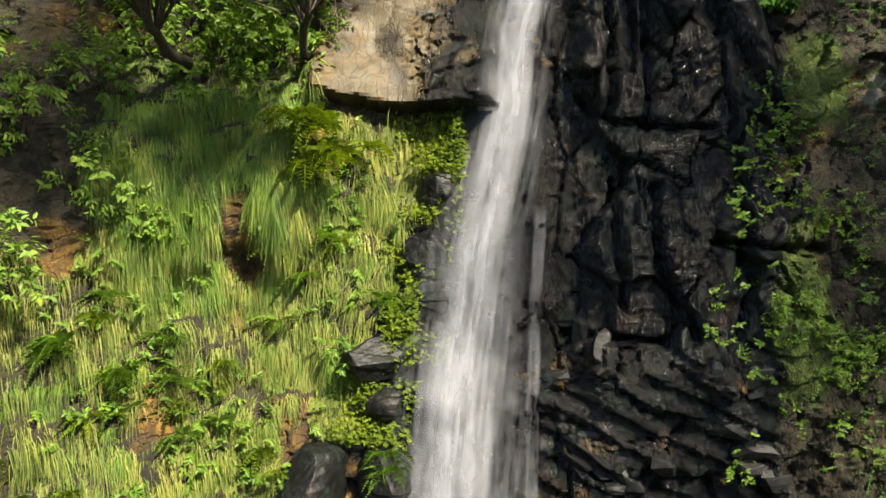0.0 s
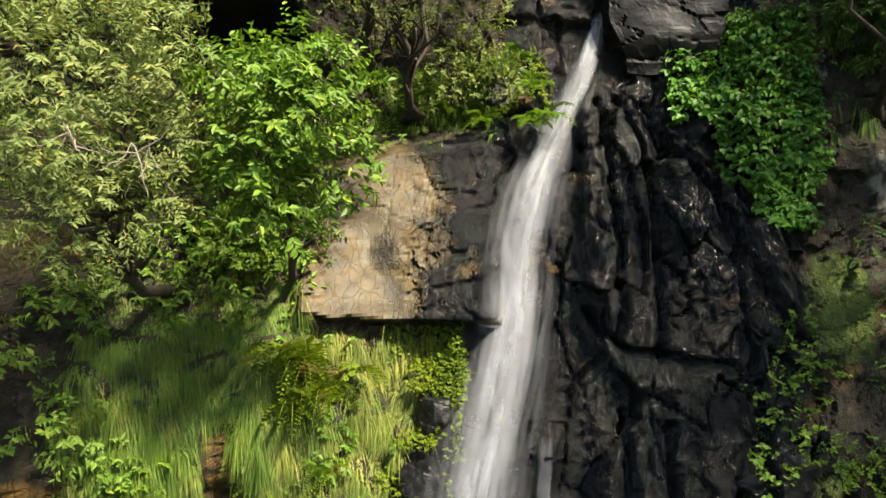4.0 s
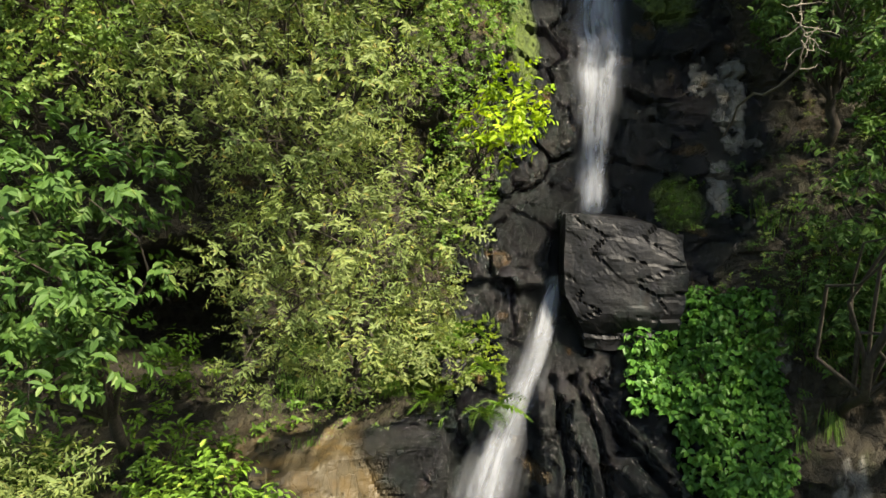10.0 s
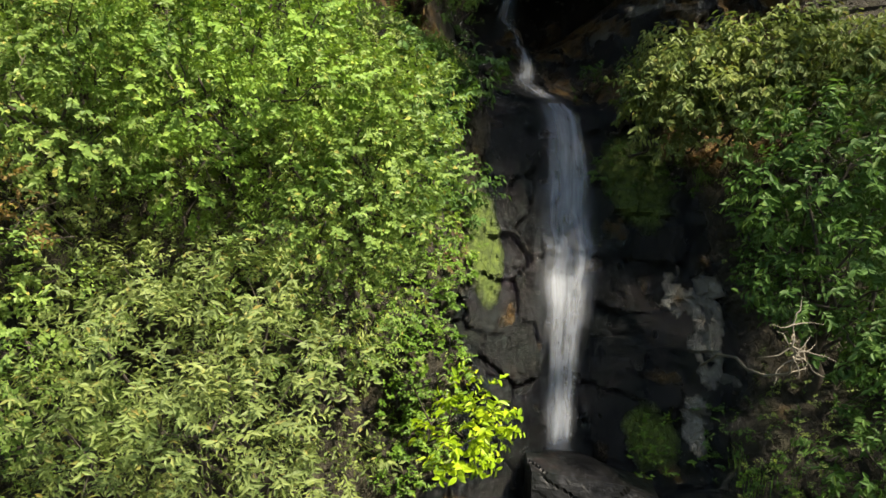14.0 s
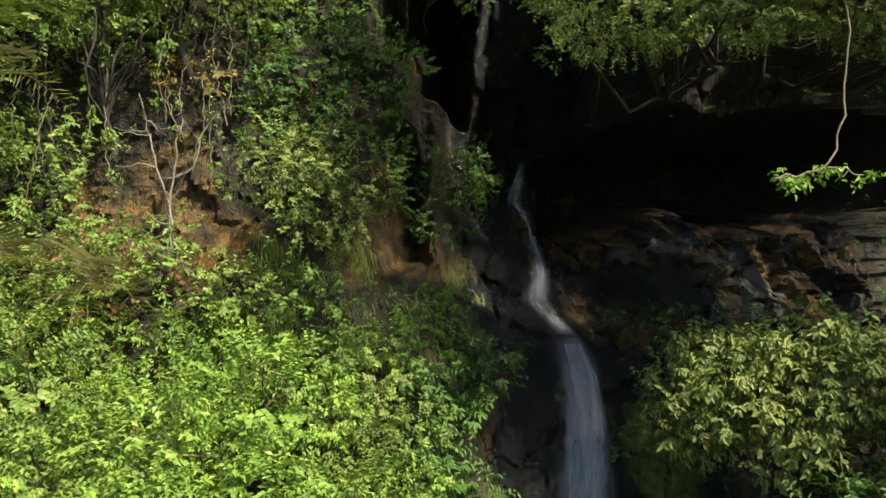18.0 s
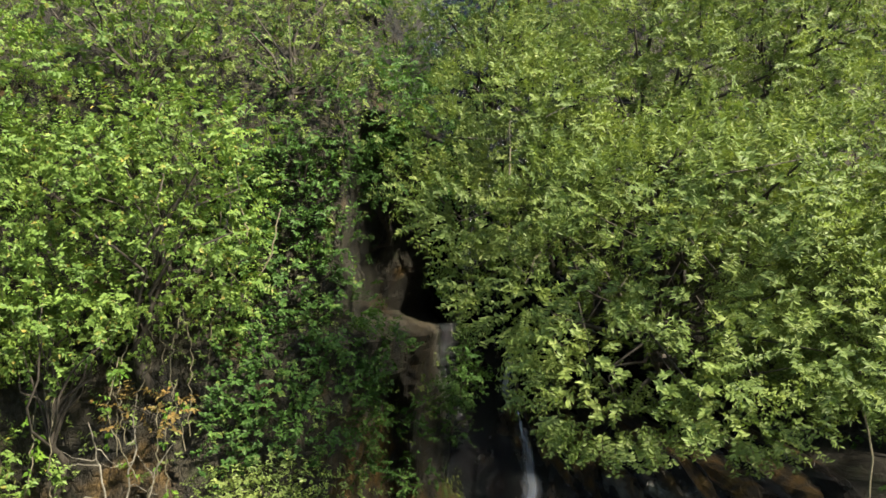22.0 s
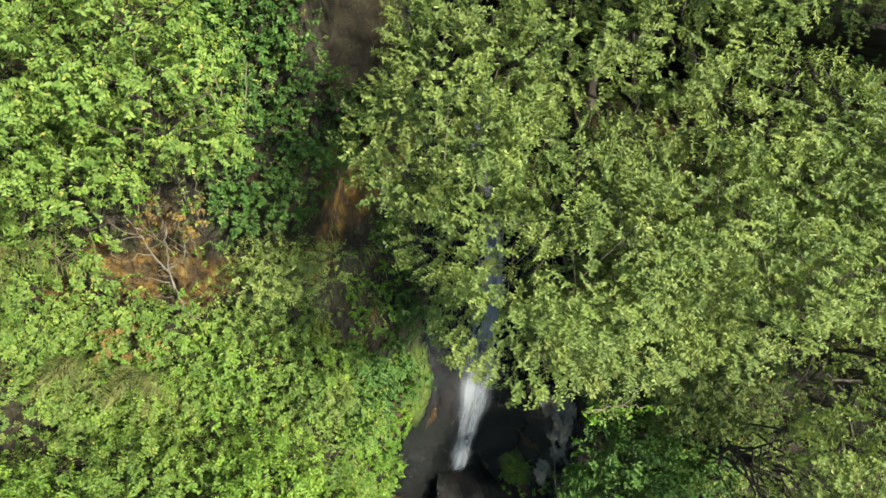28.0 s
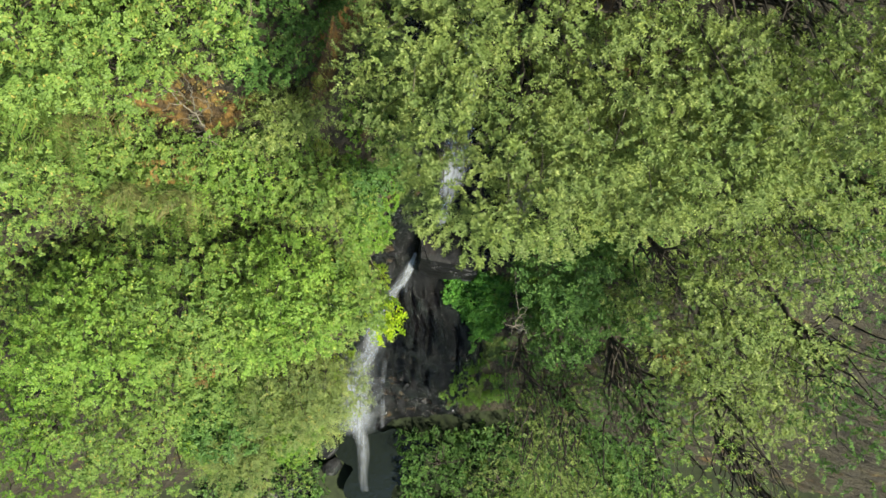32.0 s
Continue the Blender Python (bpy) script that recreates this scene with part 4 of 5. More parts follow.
GROVE_LEFT_2 = [
    ("light green leafy tree below the slope", (-4.3, 12.2, 13.7), (1.9, 1.6, 1.9), "mid", LIGHT, 13, (-4.6, 17.0, 11.5), 18, 16, 0.1),
    (FOREST_TREE, (-7.6, 10.8, 12.0), (2.2, 2.0, 2.4), "mid", LIGHT, 14, (-8.0, 15.5, 8.0), 20, 13, 0.12),
    (FOREST_TREE, (-10.0, 11.5, 14.5), (2.4, 2.2, 2.4), "mid", BRIGHT, 15, (-10.5, 15.0, 10.0), 20, 11, 0.12),
    (FOREST_TREE, (-7.3, 13.4, 16.4), (2.0, 1.8, 1.8), "mid", LIGHT, 16, (-7.5, 16.5, 13.0), 18, 13, 0.1),
    (OLIVE_TREE, (-2.6, 14.2, 15.3), (1.8, 1.5, 1.7), "small", OLIVE, 17, (-2.8, 17.1, 13.0), 18, 18, 0.09),
    (OLIVE_TREE, (0.2, 14.6, 14.6), (1.6, 1.4, 1.9), "small", LIGHT, 18, (0.2, 17.4, 12.0), 18, 18, 0.09),
]
BROW_TREE = "light green leafy tree standing out from the steep slope"
GROVE_SLOPE = [
    (BROW_TREE, (-3.5, 13.5, 17.5), (2.2, 1.9, 2.1), "mid", LIGHT, 71, (-3.8, 0, 14.6), 22, 16, 0.1),
    (BROW_TREE, (-1.1, 13.5, 17.4), (1.9, 1.9, 2.1), "mid", FRESH, 72, (-1.2, 0, 14.4), 22, 17, 0.1),
    (BROW_TREE, (0.55, 14.0, 16.1), (1.5, 1.6, 1.7), "mid", LIGHT, 73, (0.4, 0, 13.6), 18, 17, 0.09),
    (BROW_TREE, (-6.1, 13.0, 17.3), (2.3, 2.0, 2.2), "mid", FRESH, 74, (-6.3, 0, 14.2), 20, 14, 0.1),
]
GROVE_BROW_EDGE = [
    ("grey-green bush on the orange earth of the brow", (-0.1, 17.7, 21.5), (1.05, 0.9, 0.8), "small", GREYGREEN, 76, (-0.1, 0, 20.6), 14, 24, 0.05),
    ("dark green plant with layered leaves beside the upper leap", (1.9, 19.3, 17.9), (1.0, 0.7, 0.75), "broad", DARK, 77, (1.9, 0, 17.0), 12, 22, 0.04),
    ("dark grey-green tree beside the gully", (0.5, 20.2, 22.4), (0.8, 0.8, 0.9), "mid", DARK, 78, (0.9, 0, 21.4), 12, 20, 0.05),
]
GROVE_TOP = [
    (GULLY_TREE, (4.7, 14.1, 25.3), (2.2, 2.1, 2.2), "lance", GREYGREEN, 6, (7.6, 20.4, 24.5), 34, 23, 0.12),
    (GULLY_TREE, (8.0, 14.4, 25.7), (2.5, 2.2, 2.3), "lance", GREYGREEN, 7, (9.2, 19.6, 24.5), 30, 21, 0.12),
    (GULLY_TREE, (6.0, 16.6, 28.6), (2.6, 2.2, 2.2), "lance", GREYGREEN, 19, (7.0, 21.5, 26.5), 24, 15, 0.16),
    (SLOPE_TREE, (-2.0, 17.0, 26.6), (1.8, 1.4, 2.2), "mid", LIGHT, 9, (-2.4, 18.9, 23.6), 22, 16, 0.1),
    (SLOPE_TREE, (-4.8, 16.2, 27.2), (1.9, 1.5, 2.4), "mid", LIGHT, 10, (-5.2, 18.5, 23.6), 22, 14, 0.1),
    ("dark grey-green tree beside the gully", (0.1, 19.6, 23.9), (1.5, 1.2, 1.9), "mid", DARK, 11, (0.8, 20.8, 22.4), 22, 19, 0.08),
]
GROVE_RIGHT = [
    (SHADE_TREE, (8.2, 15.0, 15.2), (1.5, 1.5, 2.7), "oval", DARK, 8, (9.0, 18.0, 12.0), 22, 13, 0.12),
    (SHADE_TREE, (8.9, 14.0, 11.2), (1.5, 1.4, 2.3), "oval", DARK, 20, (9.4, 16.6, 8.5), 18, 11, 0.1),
    (FOREST_TREE, (11.0, 12.2, 18.8), (2.0, 1.8, 2.2), "mid", GREYGREEN, 21, (10.5, 18.5, 15.5), 20, 10, 0.12),
    (FOREST_TREE, (13.0, 10.6, 17.2), (2.5, 2.3, 2.5), "mid", GREYGREEN, 22, (13.5, 16.5, 13.0), 20, 7, 0.13),
    (FOREST_TREE, (10.6, 9.6, 12.6), (1.8, 1.8, 2.0), "small", DARK, 23, (10.2, 16.2, 10.0), 18, 10, 0.12),
    (FOREST_TREE, (12.4, 13.0, 21.6), (2.4, 2.2, 2.4), "mid", GREYGREEN, 24, (12.8, 18.0, 18.0), 20, 7, 0.13),
]
GROVE_RIGHT_2 = [
    (FOREST_TREE, (15.9, 9.0, 18.0), (2.8, 2.5, 2.6), "mid", DARK, 25, (16.5, 15.0, 13.0), 20, 5, 0.14),
    (FOREST_TREE, (11.4, 7.9, 13.0), (2.2, 2.0, 2.4), "mid", LIGHT, 26, (12.0, 15.4, 8.0), 18, 6, 0.13),
    (FOREST_TREE, (15.8, 13.0, 22.6), (2.8, 2.5, 2.6), "mid", DARK, 27, (16.3, 16.5, 18.0), 18, 5, 0.14),
    (FOREST_TREE, (15.0, 6.0, 12.0), (2.6, 2.4, 2.6), "small", GREYGREEN, 28, (15.6, 14.0, 7.0), 18, 5, 0.14),
    (FOREST_TREE, (7.3, 9.8, 11.4), (1.3, 1.4, 1.8), "small", GREYGREEN, 29, (8.6, 15.2, 7.0), 14, 8, 0.1),
    (FOREST_TREE, (-13.0, 11.5, 17.5), (2.8, 2.4, 2.6), "mid", LIGHT, 30, (-13.5, 15.0, 12.0), 20, 5, 0.13),
]
GROVE_EDGE = [
    (FOREST_TREE, (9.3, 7.6, 9.6), (2.0, 1.9, 2.0), "small", GREYGREEN, 32, (10.0, 15.2, 5.0), 18, 10, 0.12),
    (FOREST_TREE, (12.6, 6.0, 10.0), (2.3, 2.1, 2.2), "mid", DARK, 33, (13.0, 14.6, 5.0), 18, 8, 0.13),
    (FOREST_TREE, (16.6, 4.6, 10.4), (2.6, 2.4, 2.4), "mid", GREYGREEN, 34, (17.0, 13.5, 5.0), 18, 8, 0.13),
    (FOREST_TREE, (7.6, 8.2, 7.6), (1.2, 1.3, 1.6), "small", LIGHT, 35, (8.6, 15.0, 3.5), 14, 12, 0.1),
    (FOREST_TREE, (-7.2, 9.2, 9.2), (1.9, 1.8, 2.2), "mid", LIGHT, 36, (-7.5, 15.0, 5.5), 18, 10, 0.12),
    (FOREST_TREE, (-10.6, 9.2, 10.8), (2.3, 2.1, 2.3), "mid", BRIGHT, 37, (-11.0, 14.5, 6.0), 18, 8, 0.12),
]
GROVE_BROW = [
    (GULLY_TREE, (11.6, 14.4, 26.0), (2.3, 2.1, 2.7), "lance", GREYGREEN, 43, (11.6, 0, 24.6), 24, 12, 0.12),
    (GULLY_TREE, (10.6, 14.8, 25.8), (2.2, 2.0, 1.9), "lance", GREYGREEN, 59, (10.6, 0, 25.2), 18, 16, 0.09),
    (GULLY_TREE, (6.9, 13.7, 25.0), (1.6, 1.5, 1.2), "lance", GREYGREEN, 51, (8.0, 0, 24.8), 14, 19, 0.06),
    (GULLY_TREE, (9.7, 14.4, 25.0), (1.8, 1.5, 1.5), "lance", GREYGREEN, 52, (9.8, 0, 24.6), 14, 15, 0.06),
    (GULLY_TREE, (14.4, 14.6, 27.5), (2.4, 2.1, 2.6), "lance", GREYGREEN, 45, (14.4, 0, 25.0), 18, 8, 0.12),
]
GROVE_HEIGHT = [
    (SLOPE_TREE, (-6.4, 17.4, 30.2), (2.0, 1.7, 2.2), "mid", LIGHT, 46, (-6.4, 0, 27.5), 18, 11, 0.09),
    (SLOPE_TREE, (-3.0, 18.2, 30.2), (1.9, 1.6, 2.0), "mid", LIGHT, 47, (-3.0, 0, 27.5), 18, 12, 0.09),
    (SLOPE_TREE, (-0.4, 19.4, 29.7), (1.8, 1.5, 1.9), "small", GREYGREEN, 48, (-0.4, 0, 28.5), 18, 12, 0.09),
    (GULLY_TREE, (8.8, 16.8, 30.4), (2.5, 2.2, 2.2), "lance", GREYGREEN, 49, (9.0, 0, 28.0), 18, 15, 0.1),
    (GULLY_TREE, (4.6, 20.0, 33.4), (2.4, 2.0, 2.0), "small", GREYGREEN, 50, (4.6, 0, 31.0), 16, 8, 0.1),
]
FLOOR_TREE = "low green tree on the gorge floor"
GROVE_FLOOR = [
    (FLOOR_TREE, (5.0, 11.0, -6.4), (2.2, 2.0, 1.5), "mid", DARK, 53, (5.0, 11.0, -9.0), 14, 11, 0.1),
    (FLOOR_TREE, (8.4, 9.8, -6.2), (2.3, 2.1, 1.6), "mid", GREYGREEN, 54, (8.4, 9.8, -9.0), 14, 10, 0.1),
    (FLOOR_TREE, (5.6, 7.8, -6.8), (1.9, 1.8, 1.4), "mid", DARK, 55, (5.6, 7.8, -9.1), 14, 10, 0.1),
    (FLOOR_TREE, (11.8, 8.0, -5.8), (2.4, 2.2, 1.6), "mid", GREYGREEN, 56, (11.8, 8.0, -8.8), 14, 9, 0.1),
    (FLOOR_TREE, (9.0, 6.0, -6.6), (2.2, 2.1, 1.5), "small", DARK, 57, (9.0, 6.0, -8.9), 14, 9, 0.1),
    (FLOOR_TREE, (-4.0, 10.6, -6.8), (2.0, 1.8, 1.3), "mid", LIGHT, 58, (-4.0, 10.6, -9.0), 14, 10, 0.1),
]
SIDE_TREE = "green tree leaning from the shaded gorge wall"
GROVE_SIDE = [
    (SIDE_TREE, (9.3, 11.4, 5.6), (1.9, 1.8, 1.7), "mid", GREYGREEN, 60, (9.6, 0, 3.6), 16, 13, 0.1),
    (SIDE_TREE, (9.3, 10.6, 2.2), (2.0, 1.9, 1.7), "mid", DARK, 61, (9.8, 0, 0.2), 16, 12, 0.1),
    (SIDE_TREE, (9.4, 12.2, 8.4), (1.8, 1.6, 1.6), "small", DARK, 62, (9.6, 0, 6.8), 16, 13, 0.1),
    (SIDE_TREE, (10.4, 9.2, -1.0), (2.2, 2.0, 1.8), "mid", GREYGREEN, 63, (10.8, 0, -3.4), 16, 11, 0.1),
    (GULLY_TREE, (12.6, 15.6, 29.6), (2.4, 2.0, 1.9), "lance", GREYGREEN, 64, (12.6, 0, 28.0), 18, 22, 0.1),
    (GULLY_TREE, (15.6, 14.4, 30.4), (2.6, 2.2, 2.0), "lance", GREYGREEN, 65, (15.6, 0, 28.6), 18, 16, 0.1),
]
GROVE_GULLY = [
    ("dark grey-green tree over the stream", (1.1, 20.4, 28.6), (1.6, 1.3, 1.7), "small", DARK, 38, (1.0, 0, 26.4), 18, 18, 0.09),
    ("dark grey-green tree over the stream", (3.6, 19.8, 30.8), (2.0, 1.6, 1.8), "small", GREYGREEN, 39, (3.6, 0, 28.5), 18, 15, 0.1),
    (GULLY_TREE, (3.0, 15.6, 27.0), (1.5, 1.6, 2.1), "lance", GREYGREEN, 40, (6.6, 0, 24.5), 18, 24, 0.1),
    (SLOPE_TREE, (-3.6, 17.0, 24.8), (1.7, 1.2, 1.2), "mid", LIGHT, 41, (-3.8, 0, 22.0), 16, 18, 0.07),
    (SLOPE_TREE, (-6.4, 16.0, 23.0), (1.8, 1.5, 1.9), "mid", LIGHT, 42, (-6.6, 0, 20.5), 16, 15, 0.08),
]
for grove in (GROVE_SLOPE, GROVE_BROW_EDGE, GROVE_SIDE, GROVE_FLOOR, GROVE_EDGE, GROVE_BROW, GROVE_HEIGHT, GROVE_GULLY, GROVE_LEFT, GROVE_LEFT_2, GROVE_TOP, GROVE_RIGHT, GROVE_RIGHT_2):
    for label, c, r, kind, mat, seed, foot, lobes, density, trunk in grove:
        if foot[2] > -8:
            foot = (foot[0], float(surf(foot[0], foot[2])) + 0.1, foot[2])
        tree("tree", label, c, r, kind, mat, seed, foot, lobes, density * (0.62 if grove in (GROVE_FLOOR, GROVE_SIDE, GROVE_EDGE, GROVE_RIGHT_2) else 1.1 if grove in (GROVE_TOP, GROVE_GULLY, GROVE_SLOPE, GROVE_BROW) else 0.95), trunk)
tree("shrub", "bright lime-green bush at the crown's edge", (2.1, 14.2, 12.4), (0.6, 0.6, 0.85), "oval", LIME, 31, (1.6, float(surf(1.6, 11.6)) + 0.1, 11.6), 9, 20, 0.04, "shrub", droop=0.2)


def thicket(x0, x1, z0, z1, out, r, kind, mat, count, seed, label, droop=None, density=16):
    """Shrubs that grow out of a stretch of the slope."""
    rng = np.random.RandomState(seed)
    made = []
    for k in range(count):
        for _ in range(30):
            x, z = rng.uniform(x0, x1), rng.uniform(z0, z1)
            if all(math.hypot(x - a, z - b) > r * 0.75 for a, b in made):
                break
        made.append((x, z))
        q = r * rng.uniform(0.7, 1.25)
        y = float(cliff_base(np.array(x), np.array(z))) - out * rng.uniform(0.6, 1.2)
        foot = (x, float(surf(x, z - q * 0.7)) + 0.08, z - q * 0.7)
        tree("shrub", label, (x, y, z), (q, q * 0.85, q * 0.9), kind, mat, seed * 100 + k, foot, 9, density, 0.035, "shrub", label, droop=droop)


thicket(-5.8, 1.2, 16.6, 19.2, 1.0, 0.95, "mid", LIGHT, 16, 101, "light green leafy shrub on the steep slope")
thicket(-5.8, 1.4, 16.4, 19.6, 0.8, 0.85, "mid", FRESH, 12, 102, "fresh green leafy shrub on the steep slope")
thicket(-12, -6, 14, 25, 1.2, 1.5, "mid", LIGHT, 16, 103, "light green shrub on the outer slope", density=9)
thicket(-7, -0.8, 24.2, 28.5, 0.8, 1.0, "mid", LIGHT, 11, 104, "light green shrub among vines", density=16)
thicket(-8, 1, 28, 35, 0.8, 1.5, "small", GREYGREEN, 14, 105, "grey-green shrub on the upper slope", density=7)
thicket(-0.5, 6.5, 26.5, 34, 0.5, 1.3, "small", DARK, 13, 106, "dark green shrub over the stream", density=13)
thicket(6, 22, 26, 35, 0.8, 1.8, "lance", GREYGREEN, 24, 107, "grey-green shrub on the upper slope", density=10)
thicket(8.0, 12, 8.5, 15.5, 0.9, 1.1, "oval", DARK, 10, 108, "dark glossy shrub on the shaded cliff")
thicket(10, 19, 4, 24, 1.5, 1.8, "mid", GREYGREEN, 20, 109, "dull green shrub on the outer slope", density=9)
thicket(5.9, 11.0, 17.7, 18.8, 3.0, 0.85, "oval", OLIVE, 18, 110, "olive drooping shrub on a shelf under the brow", 0.9, 20)
thicket(-1.6, 1.4, 7.6, 9.6, 0.9, 0.7, "small", OLIVE, 8, 111, "olive bush above the tan ledge")
thicket(-8, -5.6, 0.0, 4.2, 0.9, 0.8, "oval", FRESH, 6, 112, "bright green shrub on brown rock")
thicket(-6.5, -2.6, 3.6, 8.0, 0.9, 0.9, "oval", BRIGHT, 9, 113, "green shrub in the shade under trees")
thicket(-0.9, 0.5, 21.0, 22.1, 1.5, 0.75, "small", GREYGREEN, 5, 114, "grey-green bush on orange earth")
thicket(1.2, 2.9, 15.6, 18.6, 0.6, 0.65, "oval", DARK, 7, 115, "dark layered plant beside the upper leap", 0.7)
for k, (at, r) in enumerate((((12.5, 12.6, 13.2), 0.9), ((-3.4, 12.0, 15.3), 0.6), ((-4.6, 12.4, 15.0), 0.5), ((-3.6, 16.6, 20.2), 0.7), ((-2.2, 17.0, 23.4), 0.5))):
    tree("shrub", "withered rusty-brown shrub among green crowns", at, (r, r * 0.9, r * 0.8), "mid", RUST, 640 + k, (at[0], float(surf(at[0], at[2] - r)) + 0.1, at[2] - r), 8, 14, 0.03, "shrub", "withered shrubs")
thicket(-6.2, -4.2, 19.4, 22.6, 0.7, 0.8, "mid", LIGHT, 8, 117, "light green shrub with hanging vines")

thicket(2.7, 4.1, 22.0, 24.2, 1.0, 0.6, "mid", DARK, 6, 118, "dark green bush over the stream's top cascade")
thicket(6.0, 10.2, 19.1, 19.5, 1.3, 0.45, "small", DARK, 12, 119, "dark small bush at the foot of the brown ledge")
thicket(-6.2, 1.4, 19.2, 20.5, 0.8, 0.75, "mid", LIGHT, 10, 120, "light green shrub on the brow of the slope")
thicket(-5.5, 1.0, 16.5, 19.0, 1.1, 0.8, "lance", GREYGREEN, 7, 121, "grey-green shrub on the steep slope")
thicket(1.7, 2.6, 20.8, 23.4, 0.5, 0.5, "mid", DARK, 5, 122, "dark green bush on the rib beside the stream")


# ---- carpets of small plants ----
BARE_PATCHES = ((-3.85, 0.3, 0.5, 1.1), (-2.3, 2.2, 0.5, 0.45), (-6.6, 0.2, 0.35, 0.5), (-2.9, -3.4, 0.3, 0.5), (-5.3, -3.0, 0.25, 0.4), (-5.2, 20.4, 0.35, 0.35), (-2.4, 21.4, 0.9, 1.0), (1.8, 20.6, 0.6, 0.4), (1.0, 21.9, 0.4, 0.5), (-4.1, 21.35, 0.35, 0.4), (-4.9, 9.0, 1.9, 1.4), (1.9, 25.6, 1.1, 2.2))


def bare(x, z):
    """True on the patches of orange rock that carry no plants."""
    rag = 0.9 * (fbm(x * 2.2, z * 2.2, 77, 3) - 0.5)
    out = np.zeros(x.shape, bool)
    for cx, cz, rx, rz in BARE_PATCHES:
        out |= np.hypot((x - cx) / rx, (z - cz) / rz) + rag < 1
    return out



def carpet(name, label, category, zones, density, kind, mat, seed, stand=0.25, rock=0.35, patchy=0.0, keep_off=None, **more):
    """Leaves close over stretches of the cliff, of the stuff that nobody could count."""
    rng = np.random.RandomState(seed)
    P = []
    for x0, x1, z0, z1 in zones:
        m = int(density * (x1 - x0) * (z1 - z0))
        x, z = rng.uniform(x0, x1, m), rng.uniform(z0, z1, m)
        ok = ~bare(x, z) & (rock_mask(x, z) < rock) & (fbm(x * 1.1, z * 1.1, seed, 3) > patchy)
        rag = 0.35 * (fbm(x * 2, z * 2, seed + 5, 3) - 0.5)
        ok &= (x - x0 > np.abs(rag)) & (x1 - x > np.abs(rag)) & (z - z0 > np.abs(rag)) & (z1 - z > np.abs(rag))
        x, z = x[ok], z[ok]
        P.append(np.stack((x, surf(x, z) - stand * rng.rand(len(x)), z), -1))
    P = np.concatenate(P)
    A = np.array((0, -0.8, 0.35)) + 0.6 * rng.normal(size=P.shape)
    spec = dict(KINDS[kind])
    spec.update(more)
    v, f = sprays(P, A, rng, **spec)
    return tagged(new(name, mesh_of(name, v, f, mat)), label, category, kind="stuff")


carpet("undergrowth", "mixed green undergrowth over the steep earth", "undergrowth", ((-9, 2.2, 6.8, 20), (-9, 3, 22, 34), (6.5, 12, 8, 19.5)), 15, "small", GREYGREEN, 201, 0.35, twig=0.22, n=8)
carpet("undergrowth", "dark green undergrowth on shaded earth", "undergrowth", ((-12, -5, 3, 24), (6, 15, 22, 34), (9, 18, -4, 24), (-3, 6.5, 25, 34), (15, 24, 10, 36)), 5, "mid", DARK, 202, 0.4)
carpet("undergrowth", "dark green leaves over the gully's left wall", "undergrowth", ((-1.5, 1.3, 22.3, 28.0),), 60, "mid", DARK, 208, 0.5, rock=2)
carpet("wall_creeper", "dense creeper of broad dark green leaves hanging on rock", "creeper", ((4.7, 7.4, 7.0, 9.4), (5.5, 7.3, 5.7, 7.2), (5.9, 7.0, 4.8, 5.8)), 170, "broad", CREEPER, 203, 0.30, rock=2, n=4, twig=0.16, L=0.145, W=0.115, droop=1.0)
carpet("wall_creeper", "small bright green plants on wet rock", "creeper", ((5.6, 7.6, 1.0, 4.0), (6.2, 7.8, -2.5, 1.2), (6.8, 8.6, -5, -1), (4.7, 6.2, -1.6, -0.6), (5.6, 6.6, 10.4, 11.6)), 55, "small", BRIGHT, 204, 0.18, rock=2, patchy=0.5)
carpet("wall_creeper", "dark small-leaved creeper on the right wall", "creeper", ((7.4, 9.6, -6, 5), (7.0, 9.6, 7.8, 12), (5.4, 8.2, 16.0, 17.4)), 26, "small", DARK, 209, 0.22, rock=2, patchy=0.46)
carpet("wall_creeper", "bright leaves scattered over mossy rock", "creeper", ((5.2, 7.8, -5, 2.4), (6.4, 8.2, 8.2, 11.0)), 22, "mid", BRIGHT, 210, 0.2, rock=2, patchy=0.52)
carpet("moss_cushion", "yellow-green moss and tiny ferns beside the water", "moss", ((-1.2, 0.25, -2.2, 0.4), (-0.6, 0.5, 0.4, 2.6), (-2.0, -0.4, -3.3, -2.4), (0.3, 2.4, 7.2, 8.8), (-1.2, 0.6, 2.2, 3.0)), 150, "small", MOSS, 205, 0.12, rock=2, patchy=0.42, L=0.055, W=0.035, twig=0.14)
carpet("leafy_plants", "low leafy plants between hanging grass", "undergrowth", ((-8.5, -1.5, -6.5, 1.0), (-3.0, -1.5, 0.5, 3.0), (-2.5, 0.2, 6.6, 7.2)), 18, "oval", BRIGHT, 206, 0.25, patchy=0.45, L=0.13, W=0.07)
carpet("leafy_plants", "bright green plants on the slope beside the fall", "undergrowth", ((0.8, 2.8, 10.0, 16.5), (1.0, 3.0, 18.5, 20.0)), 50, "mid", BRIGHT, 207, 0.3, rock=0.7)


